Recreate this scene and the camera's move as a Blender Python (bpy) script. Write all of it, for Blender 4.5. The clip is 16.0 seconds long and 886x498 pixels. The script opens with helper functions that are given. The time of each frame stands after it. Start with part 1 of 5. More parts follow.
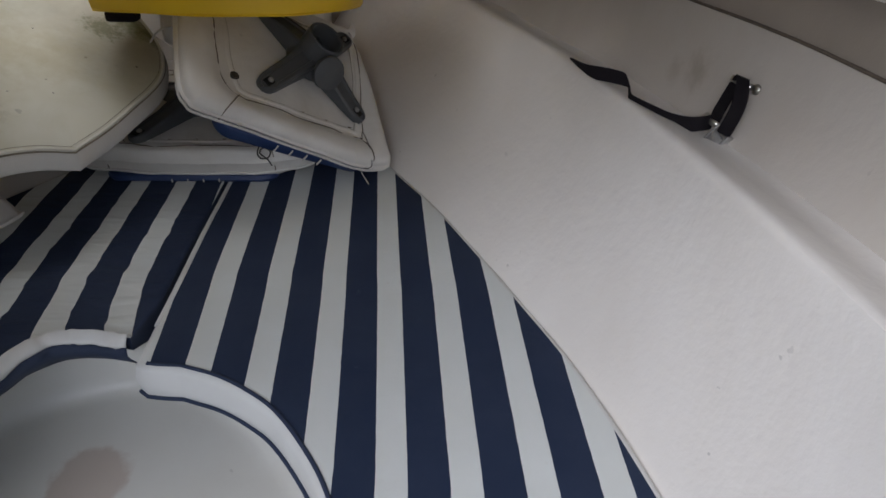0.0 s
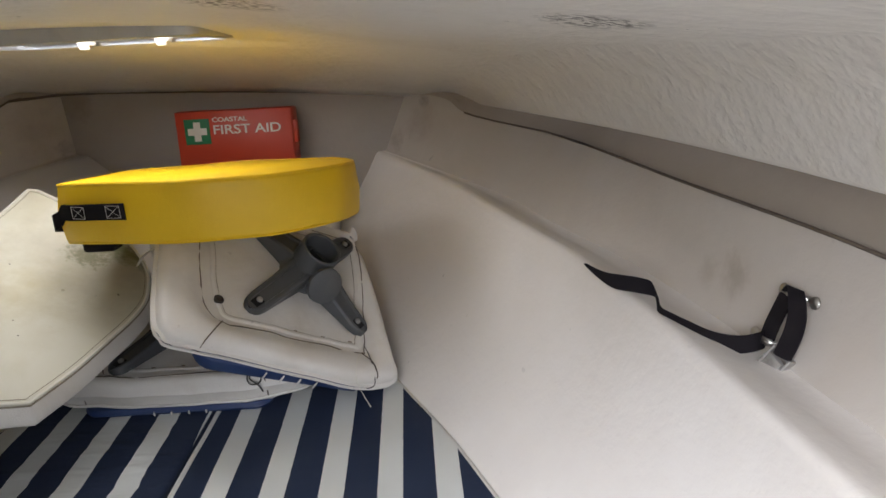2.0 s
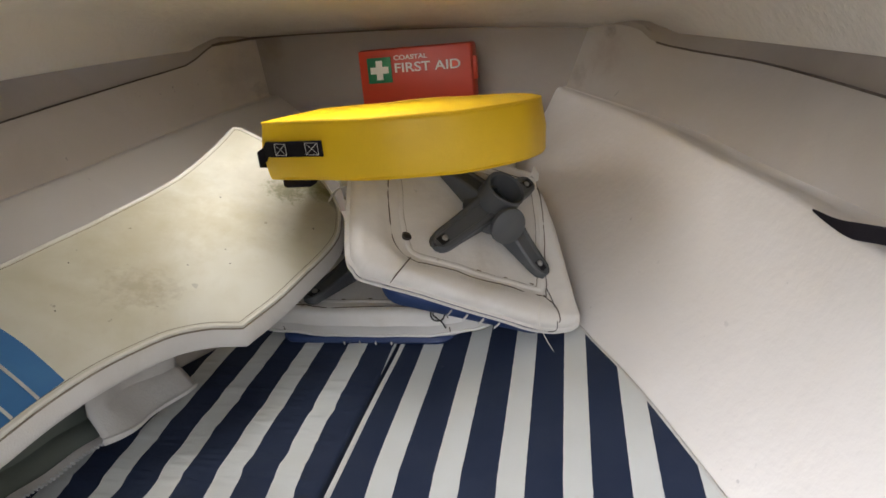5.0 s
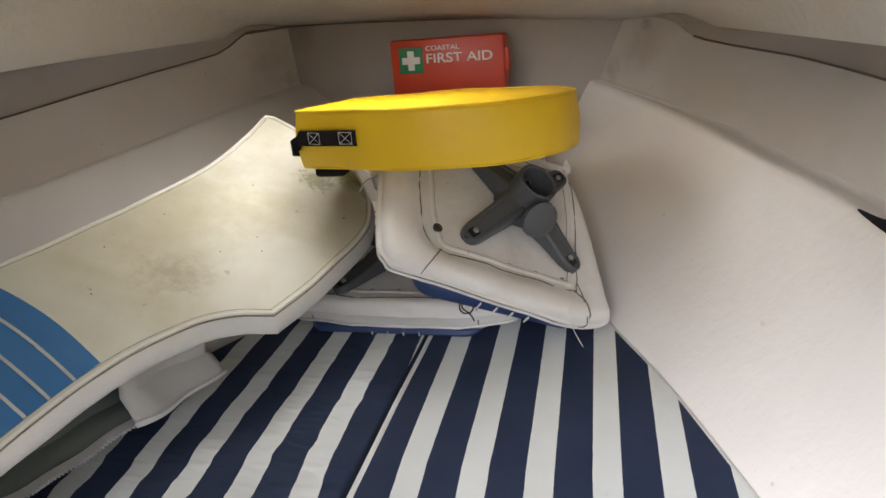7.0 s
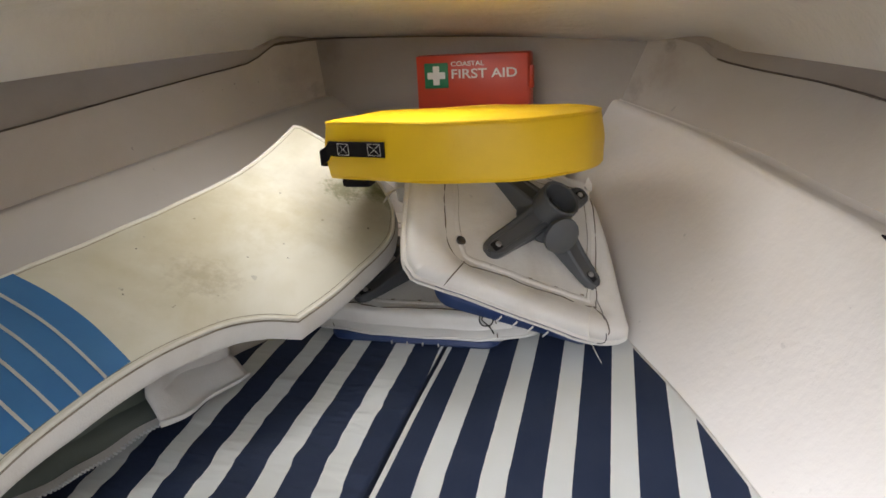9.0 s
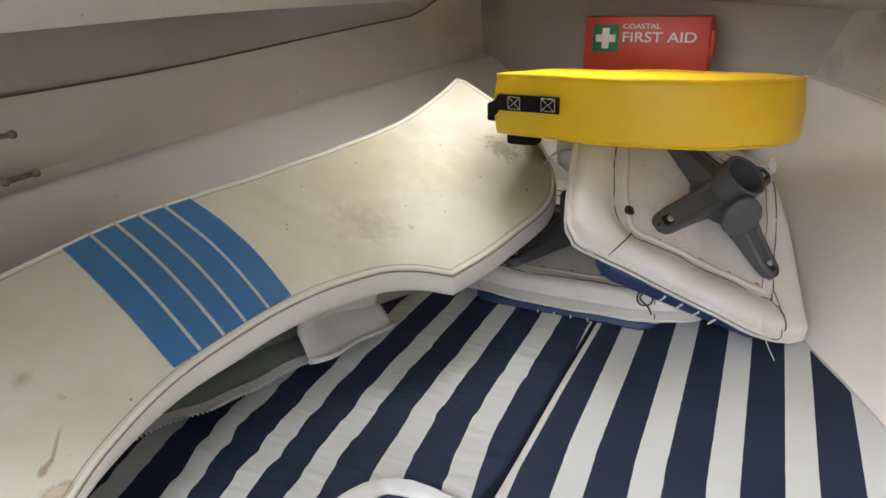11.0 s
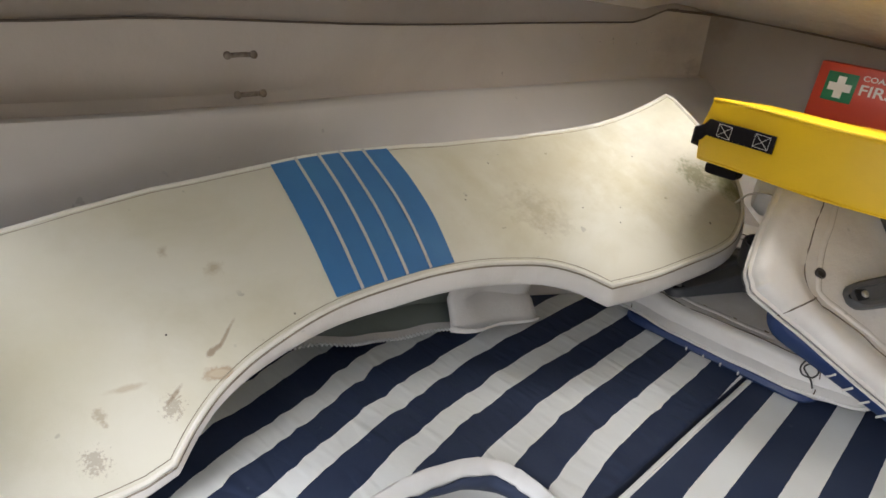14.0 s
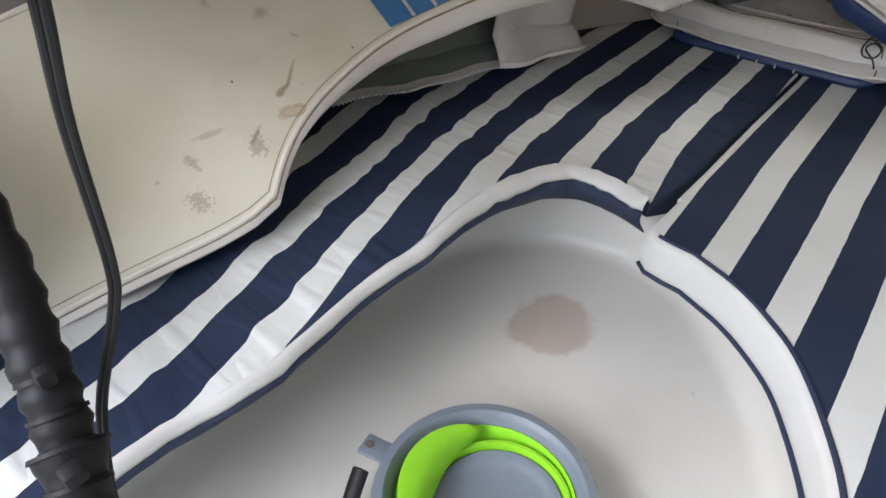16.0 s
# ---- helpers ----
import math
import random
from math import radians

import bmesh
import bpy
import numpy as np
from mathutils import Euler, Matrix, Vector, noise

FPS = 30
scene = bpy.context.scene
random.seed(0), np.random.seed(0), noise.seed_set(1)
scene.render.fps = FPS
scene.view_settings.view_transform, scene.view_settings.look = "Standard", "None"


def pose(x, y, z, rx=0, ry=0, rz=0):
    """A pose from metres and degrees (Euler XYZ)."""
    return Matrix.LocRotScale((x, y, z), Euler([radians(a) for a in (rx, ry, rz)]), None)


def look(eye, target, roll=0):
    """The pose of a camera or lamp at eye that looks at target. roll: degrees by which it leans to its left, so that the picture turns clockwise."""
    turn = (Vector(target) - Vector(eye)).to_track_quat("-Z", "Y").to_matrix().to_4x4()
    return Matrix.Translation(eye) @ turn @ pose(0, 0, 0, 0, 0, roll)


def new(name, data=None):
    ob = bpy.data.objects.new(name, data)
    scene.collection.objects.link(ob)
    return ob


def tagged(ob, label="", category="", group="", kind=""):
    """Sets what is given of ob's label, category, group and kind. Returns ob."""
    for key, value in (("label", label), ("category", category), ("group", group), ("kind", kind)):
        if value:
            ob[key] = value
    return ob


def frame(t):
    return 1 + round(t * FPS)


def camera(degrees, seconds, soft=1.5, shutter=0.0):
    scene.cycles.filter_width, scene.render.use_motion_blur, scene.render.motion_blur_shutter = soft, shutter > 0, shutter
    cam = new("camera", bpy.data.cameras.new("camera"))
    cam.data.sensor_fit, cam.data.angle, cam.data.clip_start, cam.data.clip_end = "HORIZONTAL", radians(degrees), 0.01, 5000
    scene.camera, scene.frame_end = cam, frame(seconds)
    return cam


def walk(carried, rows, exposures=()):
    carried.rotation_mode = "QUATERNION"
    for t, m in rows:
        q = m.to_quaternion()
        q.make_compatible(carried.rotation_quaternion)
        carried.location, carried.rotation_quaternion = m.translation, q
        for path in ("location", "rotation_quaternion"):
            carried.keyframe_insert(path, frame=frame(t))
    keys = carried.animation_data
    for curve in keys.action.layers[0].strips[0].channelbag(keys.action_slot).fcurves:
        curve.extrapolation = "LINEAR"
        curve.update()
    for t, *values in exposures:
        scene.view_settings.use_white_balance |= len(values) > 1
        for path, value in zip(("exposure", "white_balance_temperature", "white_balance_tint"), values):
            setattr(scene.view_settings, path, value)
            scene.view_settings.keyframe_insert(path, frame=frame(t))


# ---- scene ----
cam = camera(66.7, 16.0, soft=1.6)
PATH = [
    (0, (0.017, 0.024, 1.033), (0.105, 1.751, 0.029), 1.6),
    (0.5, (0.046, 0.09, 1.032), (-0.007, 1.859, 0.102), -1.2),
    (1, (0.069, 0.127, 1.04), (0.005, 1.957, 0.234), -1.8),
    (1.5, (0.075, 0.158, 1.05), (0.042, 2.037, 0.364), -2.5),
    (2, (0.069, 0.184, 1.059), (0.057, 2.1, 0.486), -3.3),
    (2.5, (0.062, 0.202, 1.049), (0.01, 2.132, 0.526), -4.4),
    (3, (0.037, 0.2, 1.05), (-0.174, 2.099, 0.456), -6.4),
    (3.5, (0.023, 0.211, 1.047), (-0.349, 2.054, 0.365), -7.5),
    (4, (0.023, 0.208, 1.052), (-0.409, 2.032, 0.353), -7.2),
    (6.5, (0.008, 0.21, 1.051), (-0.502, 2.009, 0.342), -5.7),
    (7, (0.004, 0.209, 1.051), (-0.53, 1.999, 0.335), -5.7),
    (7.5, (-0.003, 0.208, 1.051), (-0.557, 1.99, 0.332), -5.2),
    (8, (0.002, 0.205, 1.055), (-0.57, 1.981, 0.334), -4.8),
    (8.2, (0.011, 0.192, 1.077), (-0.552, 1.983, 0.389), -4.3),
    (10.3, (-0.078, 0.188, 1.013), (-0.695, 1.968, 0.341), -3.1),
    (10.5, (-0.084, 0.185, 1.013), (-0.794, 1.927, 0.334), -3.4),
    (11, (-0.08, 0.2, 1.024), (-0.962, 1.841, 0.297), -2.0),
    (11.5, (-0.101, 0.2, 1.006), (-1.048, 1.813, 0.296), -1.2),
    (12, (-0.105, 0.196, 1.017), (-1.158, 1.743, 0.309), -0.4),
    (12.5, (-0.115, 0.199, 1.027), (-1.311, 1.636, 0.316), 3.0),
    (13, (-0.123, 0.193, 1.018), (-1.411, 1.551, 0.312), 4.9),
    (13.5, (-0.122, 0.189, 1.02), (-1.425, 1.527, 0.307), 6.8),
    (14, (-0.097, 0.173, 1.018), (-1.316, 1.561, 0.25), 8.7),
    (14.5, (-0.086, 0.151, 0.99), (-1.227, 1.525, 0.089), 8.1),
    (15, (-0.09, 0.127, 0.963), (-1.163, 1.506, -0.01), 3.9),
    (15.5, (-0.105, 0.106, 0.936), (-1.177, 1.417, -0.128), 0.5),
    (16, (-0.103, 0.093, 0.919), (-1.135, 1.288, -0.309), 0.6),
]

EXPOSURES = [(0.0, -1.3, 6080, 14), (0.5, -0.98, 6150, 14), (1.5, -0.5, 6220, 14), (2.5, -0.2, 6330, 14), (3.5, -0.15, 6370, 14), (7.0, 0.0, 6380, 14), (10.5, 0.1, 6380, 14), (12.0, 0.18, 6360, 14), (13.5, 0.13, 6420, 14), (14.5, 0.1, 6380, 14), (15.5, 0.0, 6400, 14), (16.0, -0.3, 6350, 14)]
walk(cam, [(t, look(eye, target, roll)) for t, eye, target, roll in PATH], EXPOSURES)

# ---- light: daylight from the open companionway behind the camera and from the deck hatch ----
world = bpy.data.worlds.new("sky")
scene.world = world
world.use_nodes = True
wn = world.node_tree
sky = wn.nodes.new("ShaderNodeTexSky")
sky.sky_type = "NISHITA"
sky.sun_disc = False
sky.sun_elevation, sky.sun_rotation = radians(50), radians(200)
wn.links.new(sky.outputs[0], wn.nodes["Background"].inputs[0])
wn.nodes["Background"].inputs[1].default_value = 0.12


def area_lamp(name, eye, target, sx, sy, watts, colour):
    la = bpy.data.lights.new(name, "AREA")
    la.shape, la.size, la.size_y, la.energy, la.color = "RECTANGLE", sx, sy, watts, colour
    ob = new(name, la)
    ob.matrix_world = look(eye, target)
    return ob


area_lamp("companionway_daylight", (-0.85, -1.35, 1.80), (0.10, 0.8, 0.7), 2.6, 1.2, 144.0, (0.95, 0.97, 1.0))
area_lamp("hatch_daylight", (-0.42, 1.20, 1.20), (-0.42, 1.20, 0.5), 0.34, 0.22, 2.4, (1.0, 0.98, 0.95))


# ---- materials ----
def material(name, colour, rough=0.5, metal=0.0, spec=0.5):
    m = bpy.data.materials.new(name)
    m.use_nodes = True
    b = m.node_tree.nodes["Principled BSDF"]
    b.inputs["Base Color"].default_value = (*colour, 1)
    b.inputs["Roughness"].default_value = rough
    b.inputs["Metallic"].default_value = metal
    b.inputs["Specular IOR Level"].default_value = spec
    return m, m.node_tree, b


def node(nt, kind, **values):
    n = nt.nodes.new(kind)
    for k, v in values.items():
        n.inputs[k].default_value = v
    return n


def coords(nt, kind="Object"):
    return nt.nodes.new("ShaderNodeTexCoord").outputs[kind]


def noise_tex(nt, src, scale, detail=4.0, rough=0.55, distort=0.0):
    n = node(nt, "ShaderNodeTexNoise", Scale=scale, Detail=detail, Roughness=rough, Distortion=distort)
    nt.links.new(src, n.inputs["Vector"])
    return n.outputs["Fac"]


def ramp(nt, fac, lo, hi, c0=(0, 0, 0), c1=(1, 1, 1)):
    r = nt.nodes.new("ShaderNodeValToRGB")
    r.color_ramp.elements[0].position, r.color_ramp.elements[1].position = lo, hi
    r.color_ramp.elements[0].color, r.color_ramp.elements[1].color = (*c0, 1), (*c1, 1)
    nt.links.new(fac, r.inputs[0])
    return r.outputs[0]


def mix(nt, fac, a, b):
    m = nt.nodes.new("ShaderNodeMix")
    m.data_type = "RGBA"
    for sock, v in ((m.inputs[0], fac), (m.inputs[6], a), (m.inputs[7], b)):
        if isinstance(v, (int, float)):
            sock.default_value = v
        elif isinstance(v, tuple):
            sock.default_value = (*v, 1)
        else:
            nt.links.new(v, sock)
    return m.outputs[2]


def math_node(nt, op, a, b=0.0):
    m = nt.nodes.new("ShaderNodeMath")
    m.operation = op
    for sock, v in zip(m.inputs, (a, b)):
        if isinstance(v, (int, float)):
            sock.default_value = v
        else:
            nt.links.new(v, sock)
    return m.outputs[0]


def bump(nt, b, height, strength=0.3, dist=0.002):
    n = node(nt, "ShaderNodeBump", Strength=strength, Distance=dist)
    nt.links.new(height, n.inputs["Height"])
    nt.links.new(n.outputs[0], b.inputs["Normal"])


def worn(name, colour, dirt, rough=0.5, big=3.0, lo=0.5, hi=0.75, amount=0.5, grain=300.0, relief=0.15, dist=0.0006, specks=0.0, metal=0.0,
         spec=0.5, speck_colour=(0.03, 0.025, 0.02), lumps=0.0):
    """A painted or moulded surface: broad soiling, fine grain relief, and sparse specks."""
    m, nt, b = material(name, colour, rough, metal, spec)
    c = coords(nt)
    soil = ramp(nt, noise_tex(nt, c, big, 6.0, 0.6, 0.4), lo, hi)
    col = mix(nt, math_node(nt, "MULTIPLY", soil, amount), colour, dirt)
    if specks:
        sp = ramp(nt, noise_tex(nt, c, 55.0, 2.0, 0.5), 0.72, 0.75)
        patch = ramp(nt, noise_tex(nt, c, 5.0, 2.0, 0.5), 0.52, 0.66)
        col = mix(nt, math_node(nt, "MULTIPLY", math_node(nt, "MULTIPLY", sp, patch), specks), col, speck_colour)
    nt.links.new(col, b.inputs["Base Color"])
    nt.links.new(ramp(nt, soil, 0.0, 1.0, (rough,) * 3, (min(1, rough + 0.15),) * 3), b.inputs["Roughness"])
    h = noise_tex(nt, c, grain, 3.0, 0.6)
    if lumps:
        h = math_node(nt, "ADD", h, math_node(nt, "MULTIPLY", noise_tex(nt, c, 26.0, 3.0, 0.6), lumps))
    bump(nt, b, h, relief, dist)
    return m


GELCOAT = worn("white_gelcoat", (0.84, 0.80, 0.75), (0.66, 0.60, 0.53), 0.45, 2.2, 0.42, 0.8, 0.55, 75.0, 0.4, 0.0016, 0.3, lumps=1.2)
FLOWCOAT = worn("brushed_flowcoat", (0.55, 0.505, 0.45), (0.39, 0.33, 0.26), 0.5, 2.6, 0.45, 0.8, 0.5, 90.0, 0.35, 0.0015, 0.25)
STRIPBROWN = worn("dark_brown_laminate", (0.40, 0.345, 0.285), (0.27, 0.22, 0.17), 0.65, 3.0, 0.4, 0.8, 0.6, 70.0, 0.35, 0.0015, 0.3)
DECKLINER = worn("rough_white_deckhead", (0.77, 0.73, 0.67), (0.46, 0.38, 0.27), 0.42, 2.0, 0.5, 0.85, 0.4, 60.0, 0.5, 0.004, 0.85, lumps=2.0)
# darker copy of the white gelcoat: the port side's shade is in its colour
PORTSHADED = worn("dingy_shaded_port_gelcoat", (0.50, 0.47, 0.43), (0.37, 0.33, 0.28), 0.45, 2.2, 0.42, 0.8, 0.55, 60.0, 0.22, 0.0012, 0.3, lumps=1.5)
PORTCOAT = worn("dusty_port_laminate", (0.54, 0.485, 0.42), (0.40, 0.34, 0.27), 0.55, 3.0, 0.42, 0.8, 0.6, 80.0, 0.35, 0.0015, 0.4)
# dingy laminate, darkened further so the colour carries the dimness of the bow
BOWCOAT = worn("dingy_shaded_bow_laminate", (0.37, 0.325, 0.28), (0.26, 0.21, 0.165), 0.55, 3.2, 0.42, 0.8, 0.55, 80.0, 0.4, 0.0018, 0.35)
FLOORCOAT = worn("white_moulded_floor", (0.67, 0.66, 0.615), (0.50, 0.46, 0.40), 0.36, 3.0, 0.5, 0.8, 0.3, 160.0, 0.12, 0.0006, 0.35)
VINYL_WHITE = worn("white_marine_vinyl", (0.72, 0.69, 0.64), (0.47, 0.41, 0.33), 0.38, 6.0, 0.45, 0.78, 0.6, 420.0, 0.4, 0.0018, 0.4, lumps=2.6)
VINYL_CREAM = worn("aged_cream_vinyl", (0.64, 0.615, 0.50), (0.46, 0.41, 0.24), 0.58, 4.5, 0.46, 0.8, 0.7, 420.0, 0.2, 0.0004, 0.8)
VINYL_BLUE = worn("faded_blue_vinyl", (0.035, 0.16, 0.37), (0.06, 0.22, 0.42), 0.42, 9.0, 0.45, 0.75, 0.6, 420.0, 0.25, 0.0004)
VINYL_DEEPBLUE = worn("blue_vinyl", (0.017, 0.038, 0.12), (0.035, 0.065, 0.14), 0.45, 9.0, 0.45, 0.75, 0.5, 420.0, 0.25, 0.0004)
VINYL_YELLOW = worn("yellow_coated_fabric", (0.79, 0.50, 0.006), (0.60, 0.35, 0.012), 0.36, 6.0, 0.45, 0.85, 0.5, 500.0, 0.3, 0.0016, lumps=3.0)
PIPING = worn("cream_piping", (0.74, 0.71, 0.62), (0.5, 0.45, 0.33), 0.45, 20.0, 0.5, 0.8, 0.5, 400.0, 0.2, 0.0004)
GRIME = worn("brown_seam_dirt", (0.17, 0.135, 0.10), (0.09, 0.07, 0.05), 0.8, 60.0, 0.35, 0.7, 1.0)
STITCH = worn("soiled_stitching", (0.30, 0.26, 0.19), (0.16, 0.13, 0.09), 0.8, 40.0, 0.4, 0.7, 0.8)
THREAD = worn("dark_thread", (0.05, 0.045, 0.04), (0.12, 0.10, 0.08), 0.8, 30.0)
SILVER = worn("silver_trim_cord", (0.55, 0.53, 0.48), (0.38, 0.36, 0.32), 0.4, 40.0)
WEBBING = worn("black_webbing", (0.009, 0.007, 0.009), (0.025, 0.022, 0.022), 0.85, 40.0, 0.5, 0.8, 0.6, 900.0, 0.6, 0.0006, spec=0.2)
GREYPLASTIC = worn("grey_moulded_plastic", (0.072, 0.075, 0.078), (0.12, 0.12, 0.115), 0.42, 14.0, 0.5, 0.8, 0.6, 500.0, 0.15, 0.0004)
BLACKPLASTIC = worn("black_plastic_tape", (0.008, 0.008, 0.009), (0.022, 0.02, 0.019), 0.55, 18.0, 0.5, 0.8, 0.6, 120.0, 0.3, 0.001, spec=0.3)
STEEL = worn("stainless_steel", (0.62, 0.60, 0.56), (0.35, 0.28, 0.2), 0.28, 40.0, 0.5, 0.8, 0.5, 300.0, 0.1, 0.0003, metal=1.0)
ALUMINIUM = worn("aluminium_hatch_frame", (0.60, 0.61, 0.62), (0.4, 0.4, 0.4), 0.35, 30.0, 0.5, 0.8, 0.4, 300.0, 0.1, 0.0003, metal=1.0)
DULLBOLT = worn("dull_zinc_bolt", (0.42, 0.41, 0.39), (0.22, 0.19, 0.16), 0.5, 60.0, 0.4, 0.7, 0.6, 300.0, 0.2, 0.0003, metal=0.7)
RUSTY = worn("tarnished_fitting", (0.30, 0.26, 0.21), (0.16, 0.10, 0.05), 0.5, 60.0, 0.4, 0.7, 0.8, 400.0, 0.3, 0.0004, metal=0.8)
KITRED = worn("orange_red_plastic", (0.50, 0.042, 0.011), (0.37, 0.03, 0.009), 0.4, 8.0, 0.5, 0.8, 0.5, 500.0, 0.15, 0.0004)
KITGREEN = worn("green_label", (0.01, 0.18, 0.07), (0.02, 0.14, 0.06), 0.5, 20.0)
PRINTWHITE = worn("white_print", (0.75, 0.72, 0.66), (0.6, 0.55, 0.48), 0.5, 30.0)
LINING = worn("grey_green_lining", (0.16, 0.18, 0.15), (0.10, 0.11, 0.09), 0.8, 10.0)
BUCKETGREY = worn("grey_bucket_plastic", (0.17, 0.20, 0.24), (0.24, 0.26, 0.28), 0.4, 20.0, 0.5, 0.8, 0.4)
BUCKETGREEN = worn("lime_green_rubber", (0.28, 0.68, 0.02), (0.22, 0.55, 0.02), 0.42, 20.0, 0.5, 0.8, 0.4)
SEAMDARK = worn("dark_joint_grime", (0.13, 0.10, 0.075), (0.04, 0.03, 0.022), 0.8, 30.0)
EYELET = worn("tarnished_brass_eyelet", (0.035, 0.028, 0.02), (0.09, 0.07, 0.05), 0.5, 60.0, metal=0.3)
ZIPMAT = worn("white_zip_teeth", (0.72, 0.72, 0.70), (0.5, 0.48, 0.44), 0.5, 30.0)


def stripe_fabric(name, start, wide, period, pucker=0.0):
    """Navy and white woven stripes along the berth, laid out by the sheet's own cloth coordinates in metres."""
    m, nt, b = material(name, (0.8, 0.8, 0.8), 0.75, 0.0, 0.25)
    uv = coords(nt, "UV")
    sep = nt.nodes.new("ShaderNodeSeparateXYZ")
    nt.links.new(uv, sep.inputs[0])
    wob = math_node(nt, "MULTIPLY", math_node(nt, "SUBTRACT", noise_tex(nt, uv, 60.0, 2.0), 0.5), 0.0016)
    u = math_node(nt, "DIVIDE", math_node(nt, "SUBTRACT", math_node(nt, "ADD", sep.outputs[0], wob), start), period)
    fr = math_node(nt, "FRACT", math_node(nt, "ADD", u, 40.0))
    white = math_node(nt, "LESS_THAN", fr, wide / period)
    fade = ramp(nt, noise_tex(nt, uv, 5.0, 6.0, 0.65), 0.4, 0.75)
    spots = ramp(nt, noise_tex(nt, uv, 38.0, 3.0, 0.6), 0.70, 0.80)
    navy = mix(nt, math_node(nt, "MULTIPLY", fade, 0.5), (0.017, 0.028, 0.062), (0.036, 0.050, 0.088))
    navy = mix(nt, math_node(nt, "MULTIPLY", spots, 0.35), navy, (0.16, 0.17, 0.2))
    pale = mix(nt, math_node(nt, "MULTIPLY", fade, 0.4), (0.69, 0.71, 0.69), (0.57, 0.57, 0.52))
    pale = mix(nt, math_node(nt, "MULTIPLY", spots, 0.25), pale, (0.5, 0.42, 0.3))
    nt.links.new(mix(nt, white, navy, pale), b.inputs["Base Color"])
    weave = noise_tex(nt, uv, 900.0, 2.0, 0.6)
    crease = math_node(nt, "MULTIPLY", noise_tex(nt, uv, 16.0, 4.0, 0.6, 0.5), 3.0)
    if pucker:
        mp = nt.nodes.new("ShaderNodeMapping")
        mp.inputs["Scale"].default_value = (13.0, 42.0, 1.0)
        nt.links.new(uv, mp.inputs["Vector"])
        crease = math_node(nt, "ADD", crease, math_node(nt, "MULTIPLY", ramp(nt, noise_tex(nt, mp.outputs[0], 1.0, 1.0, 0.5), 0.5, 0.75), pucker))
    bump(nt, b, math_node(nt, "ADD", weave, crease), 0.3, 0.0020)
    return m


STRIPE = stripe_fabric("navy_white_striped_canvas", -0.0340, 0.0335, 0.0774)
STRIPE_PORT = stripe_fabric("navy_white_striped_canvas_loose", -0.391, 0.034, 0.0800, 4.2)
CANVAS_WHITE = worn("white_canvas_border", (0.67, 0.67, 0.65), (0.52, 0.49, 0.45), 0.7, 8.0, 0.45, 0.8, 0.5, 700.0, 0.35, 0.0006, lumps=2.0)
CANVAS_NAVY = worn("navy_canvas", (0.017, 0.028, 0.062), (0.036, 0.050, 0.088), 0.75, 8.0, 0.45, 0.8, 0.5, 700.0, 0.3, 0.0006)


# ---- mesh helpers ----
def link(name, bm, mat, parent=None, label="", smooth=True):
    me = bpy.data.meshes.new(name)
    bmesh.ops.recalc_face_normals(bm, faces=bm.faces[:])
    if parent is not None:
        bm.transform(parent.matrix_world.inverted())
    bm.to_mesh(me)
    bm.free()
    if smooth:
        me.shade_smooth()
        me.set_sharp_from_angle(angle=radians(42))
    for mt in mat if isinstance(mat, (list, tuple)) else [mat]:
        me.materials.append(mt)
    ob = new(name, me)
    ob.parent = parent
    if label:
        tagged(ob, label)
    return ob


def part(name, bm, mat, parent, label="", smooth=True):
    """One mesh under a thing or a part; bm is in the thing's own axes."""
    root = parent
    while root.parent is not None:
        root = root.parent
    me_m = root.matrix_world.copy()
    bm.transform(me_m)
    ob = link(name, bm, mat, None, label, smooth)
    ob.data.transform(me_m.inverted())
    ob.parent = parent
    return ob


def thing(name, m, label, category, group="", kind=""):
    ob = new(name)
    ob.empty_display_size = 0.03
    ob.matrix_world = m
    bpy.context.view_layer.update()
    return tagged(ob, label, category, group, kind)


def spline(pts, n=6, closed=False):
    """A smooth run of points through the given ones."""
    pts = [Vector(p) for p in pts]
    out, k = [], len(pts)
    for i in range(k if closed else k - 1):
        g = [pts[(i + j) % k] if closed else pts[min(max(i + j, 0), k - 1)] for j in (-1, 0, 1, 2)]
        for s in range(n):
            t = s / n
            out.append(0.5 * (2 * g[1] + (g[2] - g[0]) * t + (2 * g[0] - 5 * g[1] + 4 * g[2] - g[3]) * t * t + (3 * g[1] - g[0] - 3 * g[2] + g[3]) * t ** 3))
    if not closed:
        out.append(pts[-1])
    return out


def tube(bm, pts, r, sides=8, closed=False, squash=1.0, up=(0, 0, 1)):
    """A round or flattened cord along pts; r may be a list."""
    rings, k = [], len(pts)
    prev = Vector(up)
    for i, p in enumerate(pts):
        p = Vector(p)
        if closed:
            d = Vector(pts[(i + 1) % k]) - Vector(pts[i - 1])
        else:
            d = Vector(pts[min(i + 1, k - 1)]) - Vector(pts[max(i - 1, 0)])
        d.normalize()
        a = prev - d * prev.dot(d)
        if a.length < 1e-4:
            a = d.orthogonal()
        a.normalize()
        prev = a
        b = d.cross(a)
        rr = r[i] if isinstance(r, (list, tuple)) else r
        rings.append([bm.verts.new(p + rr * (math.cos(q) * b + squash * math.sin(q) * a)) for q in (2 * math.pi * j / sides for j in range(sides))])
    for i in range(k if closed else k - 1):
        r0, r1 = rings[i], rings[(i + 1) % k]
        for j in range(sides):
            bm.faces.new((r0[j], r0[(j + 1) % sides], r1[(j + 1) % sides], r1[j]))
    if not closed:
        bm.faces.new(rings[0][::-1])
        bm.faces.new(rings[-1])
    return bm


